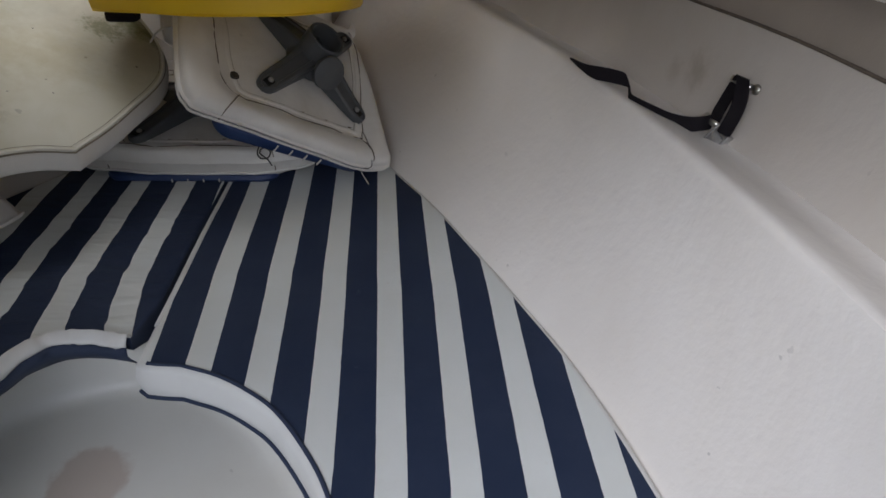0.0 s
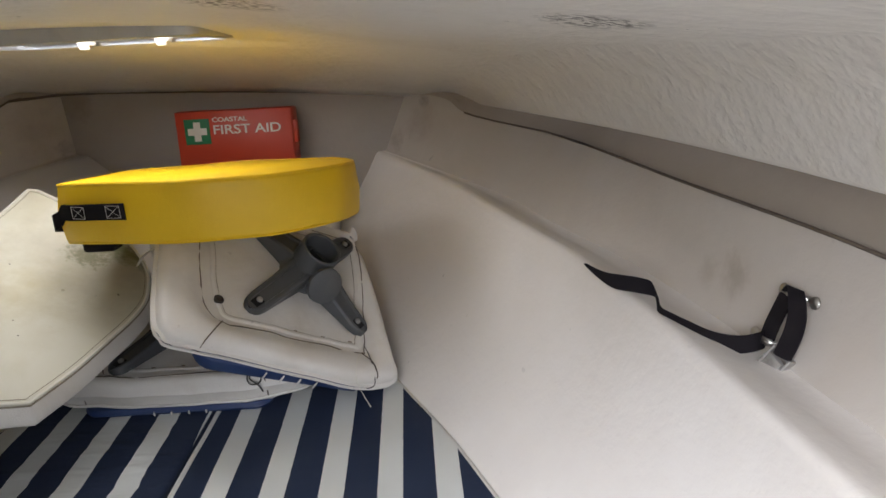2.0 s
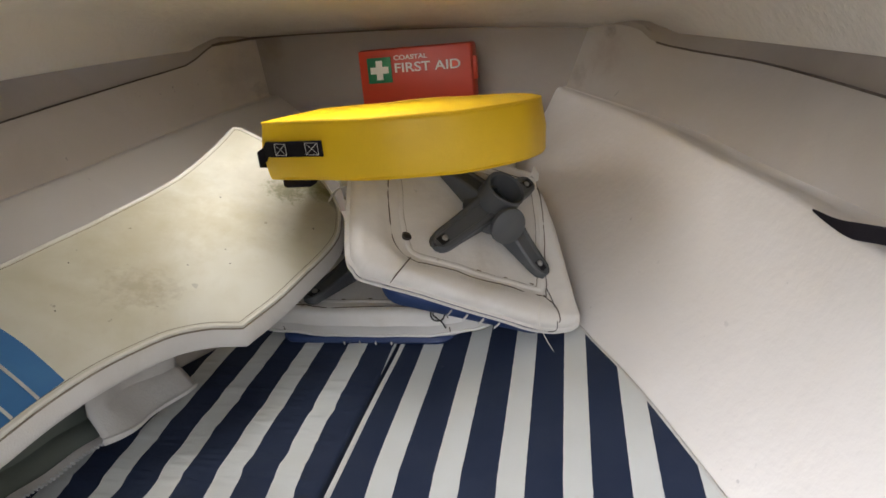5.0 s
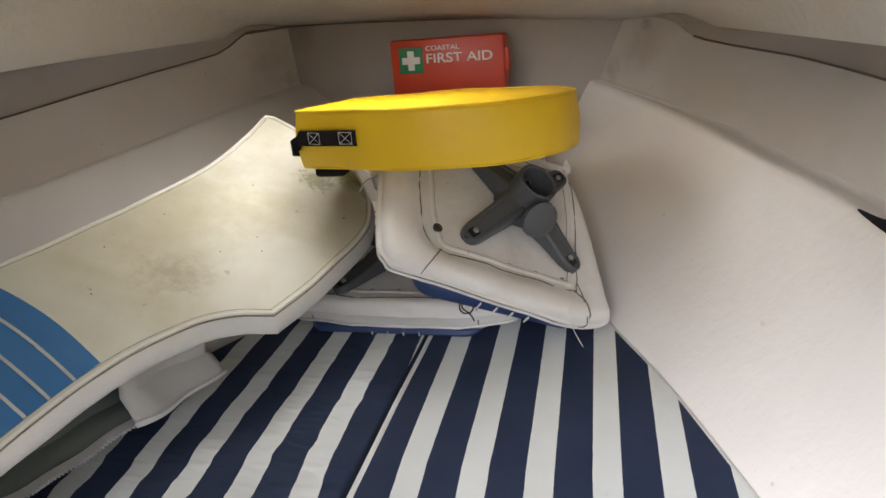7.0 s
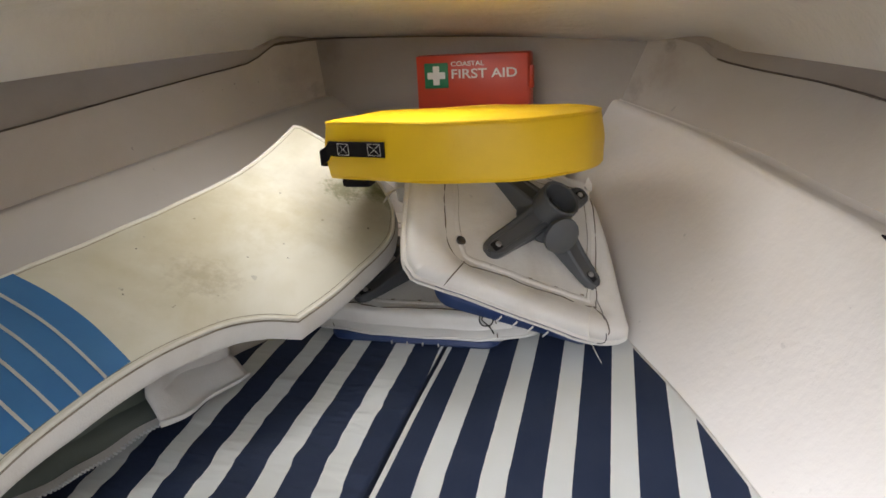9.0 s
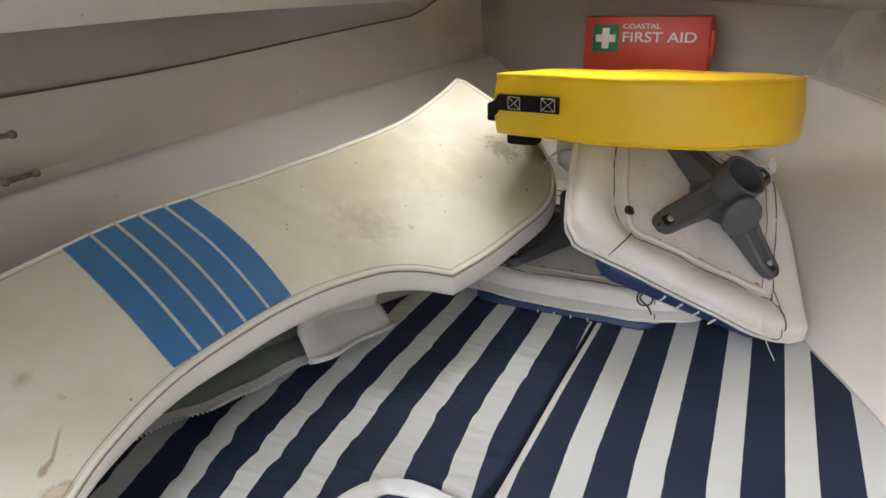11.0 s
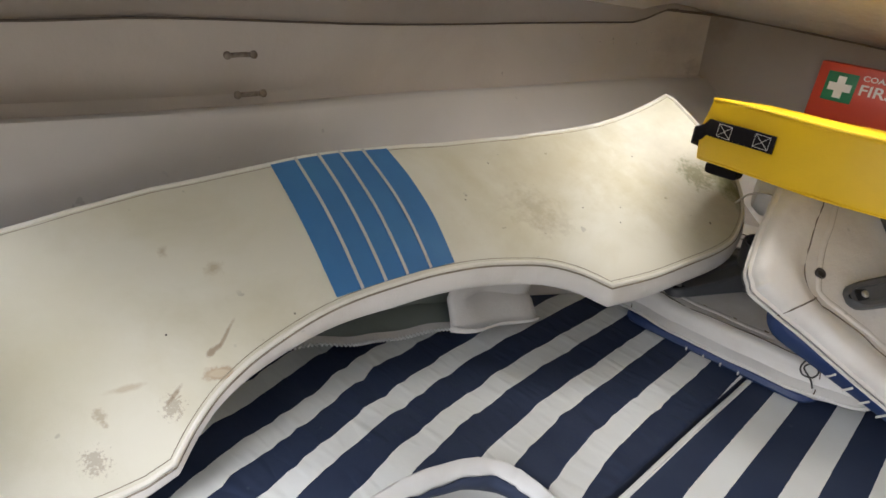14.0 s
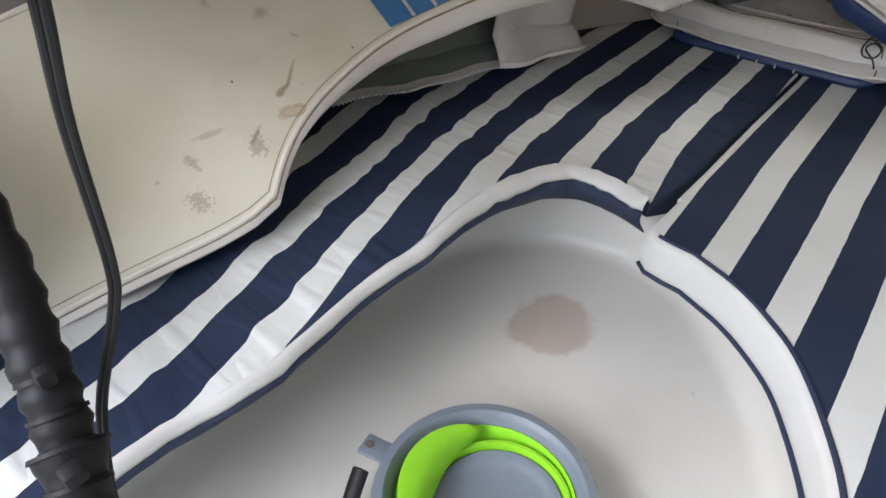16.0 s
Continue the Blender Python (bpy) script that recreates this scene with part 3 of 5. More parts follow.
nt.links.new(spot.outputs[0], leng.inputs[0])
ragged = math_node(nt, "ADD", leng.outputs["Value"], math_node(nt, "MULTIPLY", math_node(nt, "SUBTRACT", noise_tex(nt, src, 14.0, 4.0, 0.55), 0.5), 0.085))
tint = math_node(nt, "MULTIPLY", ramp(nt, ragged, 0.044, 0.054, (1, 1, 1), (0, 0, 0)), 0.6)
fb = nt.nodes["Principled BSDF"]
nt.links.new(mix(nt, tint, fb.inputs["Base Color"].links[0].from_socket, (0.44, 0.34, 0.28)), fb.inputs["Base Color"])
floor = tagged(link("floor", bm, FLOORCOAT), "white moulded fibreglass footwell and berth base", kind="structure")

# ---- berth cushions ----
def at_base(name, base, label, category, group="", kind=""):
    return thing(name, pose(*base), label, category, group, kind)


def world_part(name, bm, mat, parent, label="", smooth=True):
    """A part whose bm is in the cabin's axes."""
    root = parent
    while root.parent is not None:
        root = root.parent
    bm.transform(root.matrix_world.inverted())
    return part(name, bm, mat, parent, label, smooth)


def run(points, n=5):
    return [(p.x, p.y) for p in spline([(x, y, 0) for x, y in points], n)]


front_arc = run([(-0.257, 0.640), (-0.215, 0.622), (-0.177, 0.598), (-0.14, 0.567), (-0.107, 0.523), (-0.076, 0.467), (-0.056, 0.40), (-0.040, 0.25), (-0.034, 0.0), (-0.034, -0.12)], 5)
hull_line = run([(x - 0.002, y) for x, y, z in BERTH_STB if 0.05 < y < 1.7], 4)
stb_outline = [(-0.311, 0.655), (-0.300, 0.646), (-0.28, 0.643)] + front_arc + [(0.10, -0.12), (0.284, -0.12)] + hull_line + [(-0.27, 1.70), (-0.336, 1.70)]
stb_outline += [(-0.336 + 0.025 * i / 14, 1.70 - 1.045 * i / 14) for i in range(1, 14)]


def stb_top(x, y):
    return 0.512 + 0.003 * noise.noise((x * 9, y * 5, 0.3)) + 0.0015 * noise.noise((x * 26, y * 14, 4.0))


berth_cushion = at_base("berth_cushion", (-0.1, 0.8, BASE_Z), "navy and white striped canvas berth cushion with a white border", "cushion", "berth cushions")
bm = pad(bmesh.new(), stb_outline, 0.048, 0.009, stb_top, 0.025, 5, uv=lambda x, y: (x + 0.045 * max(0.0, y - 0.82) - 0.048 * (0.2 - x) * min(1.4, max(0.0, (0.84 - y) / 0.26)), y), side_index=1, belly=0.003, skip=0)
world_part("cushion_body", bm, [STRIPE, CANVAS_WHITE], berth_cushion)
arc3 = [(-0.311, 0.655), (-0.300, 0.646), (-0.28, 0.643)] + front_arc
# thin dark line along the lower edge of the white border
low_arc = [(x, y, stb_top(x, y) - 0.044) for x, y in inset(stb_outline, -0.001)[:len(arc3)]]
bm = tube(bmesh.new(), low_arc, 0.0025, 6)
world_part("lower_edge_line", bm, CANVAS_NAVY, berth_cushion, "thin navy line along the lower edge")
bm = tube(bmesh.new(), [(x, y, stb_top(x, y) - 0.0005) for x, y in inset(stb_outline, 0.0088)[1:len(arc3)]], 0.0026, 8)
world_part("upper_piping", bm, CANVAS_NAVY, berth_cushion, "navy piping along the upper edge")
bm = tube(bmesh.new(), [(x + 0.004, y, stb_top(x, y) - 0.003) for x, y in stb_outline[-14:]], 0.0045, 6)
world_part("seam_piping", bm, CANVAS_WHITE, berth_cushion, "white piping along the middle joint")


def cloth_shift(y):
    """Sideways slip of the loose cover along the berth."""
    ys = (-0.12, 0.15, 0.23, 0.30, 0.35, 0.41, 0.47, 0.536, 0.60, 0.65, 0.70, 0.76, 0.80, 0.85, 0.92, 1.0, 1.7)
    sh = (0.168, 0.103, 0.085, 0.065, 0.053, 0.035, 0.018, -0.003, -0.023, -0.039, -0.053, -0.065, -0.073, -0.081, -0.0875, -0.0923, -0.134)
    return float(np.mean([np.interp(y + d, ys, sh) for d in (-0.03, -0.015, 0.0, 0.015, 0.03)]))


def port_top(x, y):
    swell = 0.028 * math.exp(-((x + 0.47) / 0.10) ** 2 - ((y - 0.55) / 0.18) ** 2)
    ripple = 0.0024 * noise.noise((x * 7, y * 21, 2.2)) + 0.0020 * noise.noise((x * 13, y * 48, 8.1)) - 0.004 * max(0.0, 0.16 - abs(noise.noise((x * 5, y * 17, 3.3))))
    return 0.513 + swell + ripple * min(1.0, max(0.25, (1.15 - y) / 0.3))


hem = run([(-0.330, 0.697), (-0.37, 0.703), (-0.410, 0.694), (-0.439, 0.655), (-0.452, 0.567), (-0.448, 0.463), (-0.452, 0.379), (-0.446, 0.268), (-0.456, 0.19), (-0.455, 0.10), (-0.455, 0.0), (-0.455, -0.12)], 6)
port_hull = run([(x + 0.002, y) for x, y, z in BERTH_PORT if 0.05 < y < 1.7], 4)
port_outline = [(-0.339 + 0.02 * i / 14, 1.70 - 1.0 * i / 14) for i in range(0, 14)] + hem + [(-0.62, -0.12), (-0.91, -0.12)] + port_hull + [(-0.36, 1.70)]
loose = at_base("berth_cushion", (-0.6, 0.8, BASE_Z), "loose rumpled navy and white striped berth cushion with a sagging hem", "cushion", "berth cushions")


def port_uv(x, y):
    slack = min(1.0, max(0.35, (1.0 - y) / 0.4))
    n = noise.noise((x * 7, y * 21, 2.2))
    m = noise.noise((x * 13, y * 48, 8.1))
    jag = (0.006 * n * abs(n) + 0.008 * m * abs(m) + 0.0012 * n) * slack
    return (x - cloth_shift(y) + jag, y)


bm = pad(bmesh.new(), port_outline, 0.048, 0.006, port_top, 0.014, 3, uv=port_uv, side_index=1)
for v in bm.verts:
    thin = 1.0 - 0.55 * min(1.0, max(0.0, (v.co.x + 0.53) / 0.05)) * min(1.0, max(0.0, (0.75 - v.co.y) / 0.04))
    top_z = port_top(v.co.x, v.co.y)
    v.co.z = top_z - (top_z - v.co.z) * thin
world_part("cushion_body", bm, [STRIPE_PORT, CANVAS_NAVY], loose)
white_rows, navy_rows = [], []
for i, (x, y) in enumerate(hem):
    a, b = Vector(hem[max(i - 1, 0)]), Vector(hem[min(i + 1, len(hem) - 1)])
    d = (b - a).normalized()
    n = Vector((-d.y, d.x)) * 1.0
    if n.x < 0 and y < 0.6 or n.y > 0 and y > 0.68:
        n = -n
    z = port_top(x, y) + 0.004
    w = min(1.0, max(0.62, 0.62 + (y - 0.42) * 3)) + (0.35 if y > 0.5 else 0.2) * noise.noise((i * 0.5, 0.5, 2.0))
    u = (0.004 if y > 0.5 else 0.0016) * noise.noise((i * 0.85, 3.0, 1.0))
    low = min(1.0, max(0.0, (y - 0.60) / 0.08))
    prof = [(-0.004, -0.004), (0.002, 0.003 + u), (0.008, 0.001 + u), (0.012, -0.005 + u), (0.0140, -0.012 + 0.003 * low), (0.0140, -0.020 + 0.007 * low + u)]
    kz = min(0.85, max(0.58, 0.58 + (y - 0.45) * 1.5))
    white_rows.append([(x + n.x * p * w, y + n.y * p * w, z + q * kz) for p, q in prof])
    navy_rows.append([(x + n.x * p * w, y + n.y * p * w, z + q * kz) for p, q in ((0.0139, -0.0198 + 0.007 * low + u), (0.0150, -0.027 + u), (0.010, -0.036), (-0.002, -0.052))])


def skin(rows):
    bm = bmesh.new()
    g = [[bm.verts.new(p) for p in r] for r in rows]
    for a, b in zip(g, g[1:]):
        for i in range(len(a) - 1):
            bm.faces.new((a[i], a[i + 1], b[i + 1], b[i]))
    return bm


ob = world_part("hem", skin(white_rows), CANVAS_WHITE, loose, "white turned canvas hem")
ob.modifiers.new("thick", "SOLIDIFY").thickness = 0.0015
ob = world_part("hem_lining", skin(navy_rows), CANVAS_NAVY, loose, "navy underside of the hem")
ob.modifiers.new("thick", "SOLIDIFY").thickness = 0.0015

# ---- the long side bolster ----
BOL = (-0.70, 0.70, 0.60)


def bol_top(x, y):
    tip = 0.02 * min(1.0, max(0.0, (y - 1.1) / 0.25)) ** 2
    lumps = 0.003 * noise.noise((x * 6, y * 5, 9.0)) + 0.0012 * noise.noise((x * 17, y * 15, 3.0))
    sag = 0.011 * min(1.0, max(0.0, (0.50 - y) / 0.12))
    return -0.476 * x + 0.2519 * y + 0.1957 + tip + lumps - sag


inboard = run([(-0.64, 0.06), (-0.622, 0.15), (-0.606, 0.232), (-0.585, 0.32), (-0.577, 0.370)], 5) + run([(-0.577, 0.398), (-0.597, 0.43), (-0.612, 0.47), (-0.622, 0.54), (-0.622, 0.614), (-0.608, 0.70), (-0.590, 0.774), (-0.570, 0.825), (-0.541, 0.88), (-0.506, 0.919), (-0.478, 0.938)], 5)
nose = run([(-0.466, 0.946), (-0.450, 1.0), (-0.432, 1.08), (-0.414, 1.176), (-0.418, 1.225), (-0.437, 1.27), (-0.487, 1.318), (-0.55, 1.340), (-0.64, 1.352)], 5)
outboard = run([(-0.656, 1.345), (-0.678, 1.174), (-0.710, 1.05), (-0.742, 0.95), (-0.791, 0.804), (-0.815, 0.72), (-0.832, 0.642), (-0.858, 0.499), (-0.880, 0.387), (-0.892, 0.25), (-0.90, 0.06)], 5)
bol_outline = inboard + nose + outboard
bolster = at_base("side_bolster", BOL, "long stained cream vinyl bolster with a blue striped band", "bolster")
BOLSTER_VINYL = VINYL_CREAM.copy()
BOLSTER_VINYL.name = "stained_shaded_cream_vinyl"
nt = BOLSTER_VINYL.node_tree
bsdf = nt.nodes["Principled BSDF"]
old = bsdf.inputs["Base Color"].links[0].from_socket
src = coords(nt)


def blot(col, x, y, rx, ry, turn, colour, strength, soft=0.6, ragged=0.6, scale=28.0):
    """A stain or a painted patch of shade, of its own shape, at a place on the cover."""
    mp = nt.nodes.new("ShaderNodeMapping")
    mp.vector_type = "TEXTURE"
    mp.inputs["Location"].default_value = (x - BOL[0], y - BOL[1], bol_top(x, y) - BOL[2])
    mp.inputs["Rotation"].default_value = (0, 0, radians(turn))
    mp.inputs["Scale"].default_value = (rx, ry, 1.0)
    nt.links.new(src, mp.inputs["Vector"])
    flatv = nt.nodes.new("ShaderNodeVectorMath")
    flatv.operation = "MULTIPLY"
    flatv.inputs[1].default_value = (1, 1, 0)
    nt.links.new(mp.outputs[0], flatv.inputs[0])
    ln = nt.nodes.new("ShaderNodeVectorMath")
    ln.operation = "LENGTH"
    nt.links.new(flatv.outputs[0], ln.inputs[0])
    wobble = math_node(nt, "MULTIPLY", math_node(nt, "SUBTRACT", noise_tex(nt, src, scale, 5.0, 0.65), 0.5), 2.2 * ragged)
    dist = math_node(nt, "ADD", ln.outputs["Value"], wobble)
    fac = ramp(nt, dist, 1.0 - soft, 1.0, (1, 1, 1), (0, 0, 0))
    return mix(nt, math_node(nt, "MULTIPLY", fac, strength), col, colour)


# broad soft patch: the float's shadow on the bolster nose, painted in
col = blot(old, -0.52, 1.24, 0.13, 0.12, 20, (0.21, 0.17, 0.10), 0.6, 0.95, 0.35, 22)
col = blot(col, -0.485, 1.285, 0.06, 0.030, -20, (0.10, 0.12, 0.015), 0.75, 0.8, 0.9, 60)
col = blot(col, -0.52, 1.245, 0.035, 0.028, 10, (0.09, 0.10, 0.02), 0.6, 0.7, 1.3, 110)
col = blot(col, -0.605, 0.940, 0.055, 0.040, 30, (0.33, 0.28, 0.18), 0.55, 0.9, 1.2, 70)
col = blot(col, -0.66, 1.05, 0.10, 0.20, 10, (0.44, 0.38, 0.22), 0.45, 0.95, 1.0, 30)
col = blot(col, -0.58, 1.12, 0.10, 0.08, 40, (0.45, 0.38, 0.20), 0.4, 0.95, 1.1, 34)
col = blot(col, -0.658, 0.490, 0.0028, 0.018, 35, (0.26, 0.17, 0.09), 0.65, 0.6, 0.45, 70)
col = blot(col, -0.650, 0.472, 0.0040, 0.012, 5, (0.24, 0.15, 0.08), 0.7, 0.6, 0.9, 120)
col = blot(col, -0.627, 0.466, 0.0075, 0.019, -32, (0.36, 0.23, 0.12), 0.7, 0.4, 0.6, 120)
col = blot(col, -0.627, 0.466, 0.0045, 0.014, -32, (0.55, 0.47, 0.33), 0.8, 0.4, 0.35, 80)
col = blot(col, -0.626, 0.416, 0.011, 0.010, 0, (0.20, 0.14, 0.09), 0.45, 0.5, 2.2, 260)
col = blot(col, -0.634, 0.422, 0.003, 0.013, 25, (0.20, 0.12, 0.06), 0.6, 0.6, 0.6, 120)
col = blot(col, -0.619, 0.341, 0.013, 0.010, 30, (0.20, 0.14, 0.09), 0.45, 0.5, 2.2, 260)
col = blot(col, -0.664, 0.388, 0.004, 0.024, -18, (0.38, 0.28, 0.16), 0.5, 0.7, 0.6, 70)
col = blot(col, -0.652, 0.359, 0.010, 0.006, 10, (0.30, 0.22, 0.13), 0.6, 0.6, 1.4, 160)
col = blot(col, -0.73, 0.513, 0.010, 0.013, 0, (0.38, 0.31, 0.18), 0.65, 0.9, 0.9, 90)
col = blot(col, -0.775, 0.476, 0.008, 0.006, 0, (0.36, 0.29, 0.17), 0.6, 0.8, 0.9, 110)
col = blot(col, -0.72, 0.30, 0.12, 0.16, 0, (0.50, 0.46, 0.28), 0.5, 0.9, 0.5, 12)
for sx, sy in ((-0.529, 1.046), (-0.667, 0.853), (-0.70, 0.93), (-0.60, 1.17), (-0.641, 0.563), (-0.575, 1.01), (-0.69, 0.44), (-0.60, 0.445)):
    col = blot(col, sx, sy, 0.0015, 0.0013, 0, (0.06, 0.05, 0.04), 0.9, 0.3, 0.2, 300)
nt.links.new(col, bsdf.inputs["Base Color"])

bm = pad(bmesh.new(), bol_outline, 0.034, 0.008, bol_top, 0.022, 4, side_index=1, belly=0.002)
for v in bm.verts:
    thin = 1.0 - 0.58 * min(1.0, max(0.0, (0.68 - v.co.y) / 0.25)) * min(1.0, max(0.0, (v.co.x + 0.80) / 0.08))
    top_z = bol_top(v.co.x, v.co.y)
    v.co.z = top_z - (top_z - v.co.z) * thin
bol_body = world_part("bolster_body", bm, [BOLSTER_VINYL, VINYL_WHITE], bolster)
rim_line = bol_outline if area(bol_outline) > 0 else bol_outline[::-1]
bm = tube(bmesh.new(), [(x, y, bol_top(x, y) - 0.0012) for x, y in inset(rim_line, 0.0042)], 0.0030, 8, True)
world_part("piping", bm, PIPING, bolster, "cream piping round the top edge")
bm = tube(bmesh.new(), [(x, y, bol_top(x, y) - 0.0028) for x, y in inset(rim_line, 0.0016)], 0.0013, 6, True)
world_part("stitch_line", bm, STITCH, bolster, "dark dirt-filled stitch line")
bm = tube(bmesh.new(), [(x, y, bol_top(x, y) + 0.0001) for x, y in inset(rim_line, 0.0095)], 0.0005, 5, True)
world_part("inner_stitch", bm, STITCH, bolster, "faint inner row of stitching")


def band_point(s, q):
    """s runs from the outboard to the inboard edge, q along the bolster."""
    o = spline([(-0.826, 0.642, 0), (-0.811, 0.72, 0), (-0.786, 0.803, 0)], 8)
    i = spline([(-0.633, 0.614, 0), (-0.619, 0.69, 0), (-0.601, 0.773, 0)], 8)
    k = min(int(q * 16), 15)
    f = q * 16 - k
    a = o[k].lerp(o[k + 1], f)
    b = i[k].lerp(i[k + 1], f)
    p = a.lerp(b, s)
    p.y += 0.007 * math.sin(math.pi * s) * (0.5 + q)
    return Vector((p.x, p.y, bol_top(p.x, p.y) + 0.0010))


rows = [[band_point(s / 30, q / 24) for q in range(25)] for s in range(31)]
band = world_part("blue_band", skin(rows), VINYL_BLUE, bolster, "faded blue vinyl band")
for q in (0.25, 0.425, 0.595, 0.765):
    bm = ribbon(bmesh.new(), [band_point(s / 30, q) + Vector((0, 0, 0.0006)) for s in range(31)], [(0, 0.0019, 0.0006)] * 31, 0.0014)
    world_part("trim_strip", bm, SILVER, bolster, "pale silver trim strip")

# the open underside of its cover: flap, lining, zip
rows = []
for i in range(17):
    t = i / 16
    y = 0.842 + 0.155 * t
    x0 = -0.660 + 0.030 * t
    lift = 0.62 - 0.015 * t
    sag = 0.010 * math.sin(8 * t + 0.6)
    curl = 0.007 * max(0.0, 1 - t / 0.35) ** 1.5
    rows.append([(x0 - 0.02, y + 0.012, lift + 0.03), (x0 - 0.006 + sag, y + 0.006, lift - 0.01), (x0 - 0.010 + sag, y + 0.002, lift - 0.045), (x0 + 0.004 + sag * 0.8, y - 0.002, 0.556), (x0 + 0.022 + sag * 0.6 - curl, y - 0.006, 0.538 + curl * 0.1), (x0 + 0.033 + sag * 0.5 - 2 * curl, y - 0.010, 0.533 + curl * 0.5), (x0 + 0.036 + sag * 0.5 - 2.4 * curl, y - 0.011, 0.540 + curl)])
ob = world_part("cover_flap", skin(rows), VINYL_WHITE, bolster, "loose white vinyl flap hanging from the open cover")
ob.modifiers.new("thick", "SOLIDIFY").thickness = 0.002
rows = []
for p in spline([(-0.775, 0.56, 0.526), (-0.745, 0.61, 0.528), (-0.731, 0.657, 0.530), (-0.705, 0.702, 0.528), (-0.691, 0.731, 0.532), (-0.681, 0.775, 0.528), (-0.671, 0.822, 0.530), (-0.656, 0.866, 0.528), (-0.650, 0.90, 0.53)], 4):
    z0 = bol_top(p.x, p.y) - 0.041
    rows.append([(p.x - 0.03, p.y + 0.02, z0), (p.x - 0.06, p.y + 0.02, (z0 + p.z) / 2 + 0.01), (p.x - 0.045, p.y + 0.01, p.z + 0.016), tuple(p)])
ob = world_part("lining", skin(rows), LINING, bolster, "grey-green inner lining")
ob.modifiers.new("thick", "SOLIDIFY").thickness = 0.0015
zip_line = [Vector(r[-1]) + Vector((0.002, -0.001, 0.003)) for r in rows]
tape = world_part("zip_tape", ribbon(bmesh.new(), zip_line, [(0.006, -0.003, -0.002)] * len(zip_line), 0.0015), VINYL_WHITE, bolster, "white zip tape along the open cover")
bm = bmesh.new()
for i in range(66):
    f = i / 65 * (len(zip_line) - 1.001)
    p = zip_line[int(f)].lerp(zip_line[int(f) + 1], f % 1)
    box(bm, (0.006, 0.0022, 0.0028), p + Vector((0.008, -0.004, -0.001)))
tagged(world_part("zip_teeth", bm, ZIPMAT, tape, smooth=False), kind="stuff")


# ---- upturned boat seats ----
def bracket(root, hx, hy, arm, turn, post, z0):
    """A four-armed grey seat bracket with its post socket and clamp knob."""
    base = pose(hx, hy, z0, 0, 0, turn)
    br = part("bracket", lathe(bmesh.new(), [(0.043, 0.0), (0.045, 0.006), (0.039, 0.018), (0.035, 0.03), (0.0345, post), (0.0325, post + 0.002), (0.029, post), (0.029, post - 0.05), (0.001, post - 0.051)], base, 24), GREYPLASTIC, root, "grey plastic seat bracket")
    for k in range(4):
        m = base @ pose(0, 0, 0, 0, 0, 45 + 90 * k)
        bm = bmesh.new()
        prof = [(0.018, 0.024, 0.042), (0.045, 0.0215, 0.034), (0.085, 0.0195, 0.023), (arm - 0.008, 0.0185, 0.015), (arm + 0.004, 0.0165, 0.014), (arm + 0.011, 0.0125, 0.013), (arm + 0.016, 0.006, 0.011)]
        rings = []
        for x, w, h in prof:
            e = 0.003
            rings.append([bm.verts.new(m @ Vector(p)) for p in ((x, -w, 0), (x, -w, h - e), (x, -w + e, h), (x, -w * 0.55, h), (x, -w * 0.5, h - 0.003), (x, w * 0.5, h - 0.003), (x, w * 0.55, h), (x, w - e, h), (x, w, h - e), (x, w, 0))])
        for a, b in zip(rings, rings[1:]):
            for j in range(10):
                bm.faces.new((a[j], a[(j + 1) % 10], b[(j + 1) % 10], b[j]))
        bm.faces.new(rings[0][::-1])
        bm.faces.new(rings[-1])
        part("arm", bm, GREYPLASTIC, br)
        bm = bmesh.new()
        box(bm, (0.026, 0.015, 0.002), (arm - 0.006, 0, 0.0118), 0.0008, m)
        part("slot", bm, BLACKPLASTIC, br)
        part("bolt", lathe(bmesh.new(), [(0.005, 0.0), (0.005, 0.0035), (0.0035, 0.005), (0.001, 0.0052)], m @ pose(arm - 0.006, 0, 0.012), 8), DULLBOLT, br, "dull steel bolt")
    m = base @ pose(0.010, -0.043, 0.036, 58, 0, 12)
    part("clamp_knob", lathe(bmesh.new(), [(0.010, -0.01), (0.010, 0.006), (0.029, 0.008), (0.0315, 0.012), (0.0305, 0.018), (0.022, 0.0215), (0.001, 0.0225)], m, 22), GREYPLASTIC, br)
    return br


def from_edge(poly, x, y):
    """Distance to an outline."""
    best = 9.0
    for (ax, ay), (bx, by) in zip(poly, poly[1:] + poly[:1]):
        dx, dy = bx - ax, by - ay
        k = min(1.0, max(0.0, ((x - ax) * dx + (y - ay) * dy) / max(dx * dx + dy * dy, 1e-12)))
        best = min(best, math.hypot(ax + dx * k - x, ay + dy * k - y))
    return best


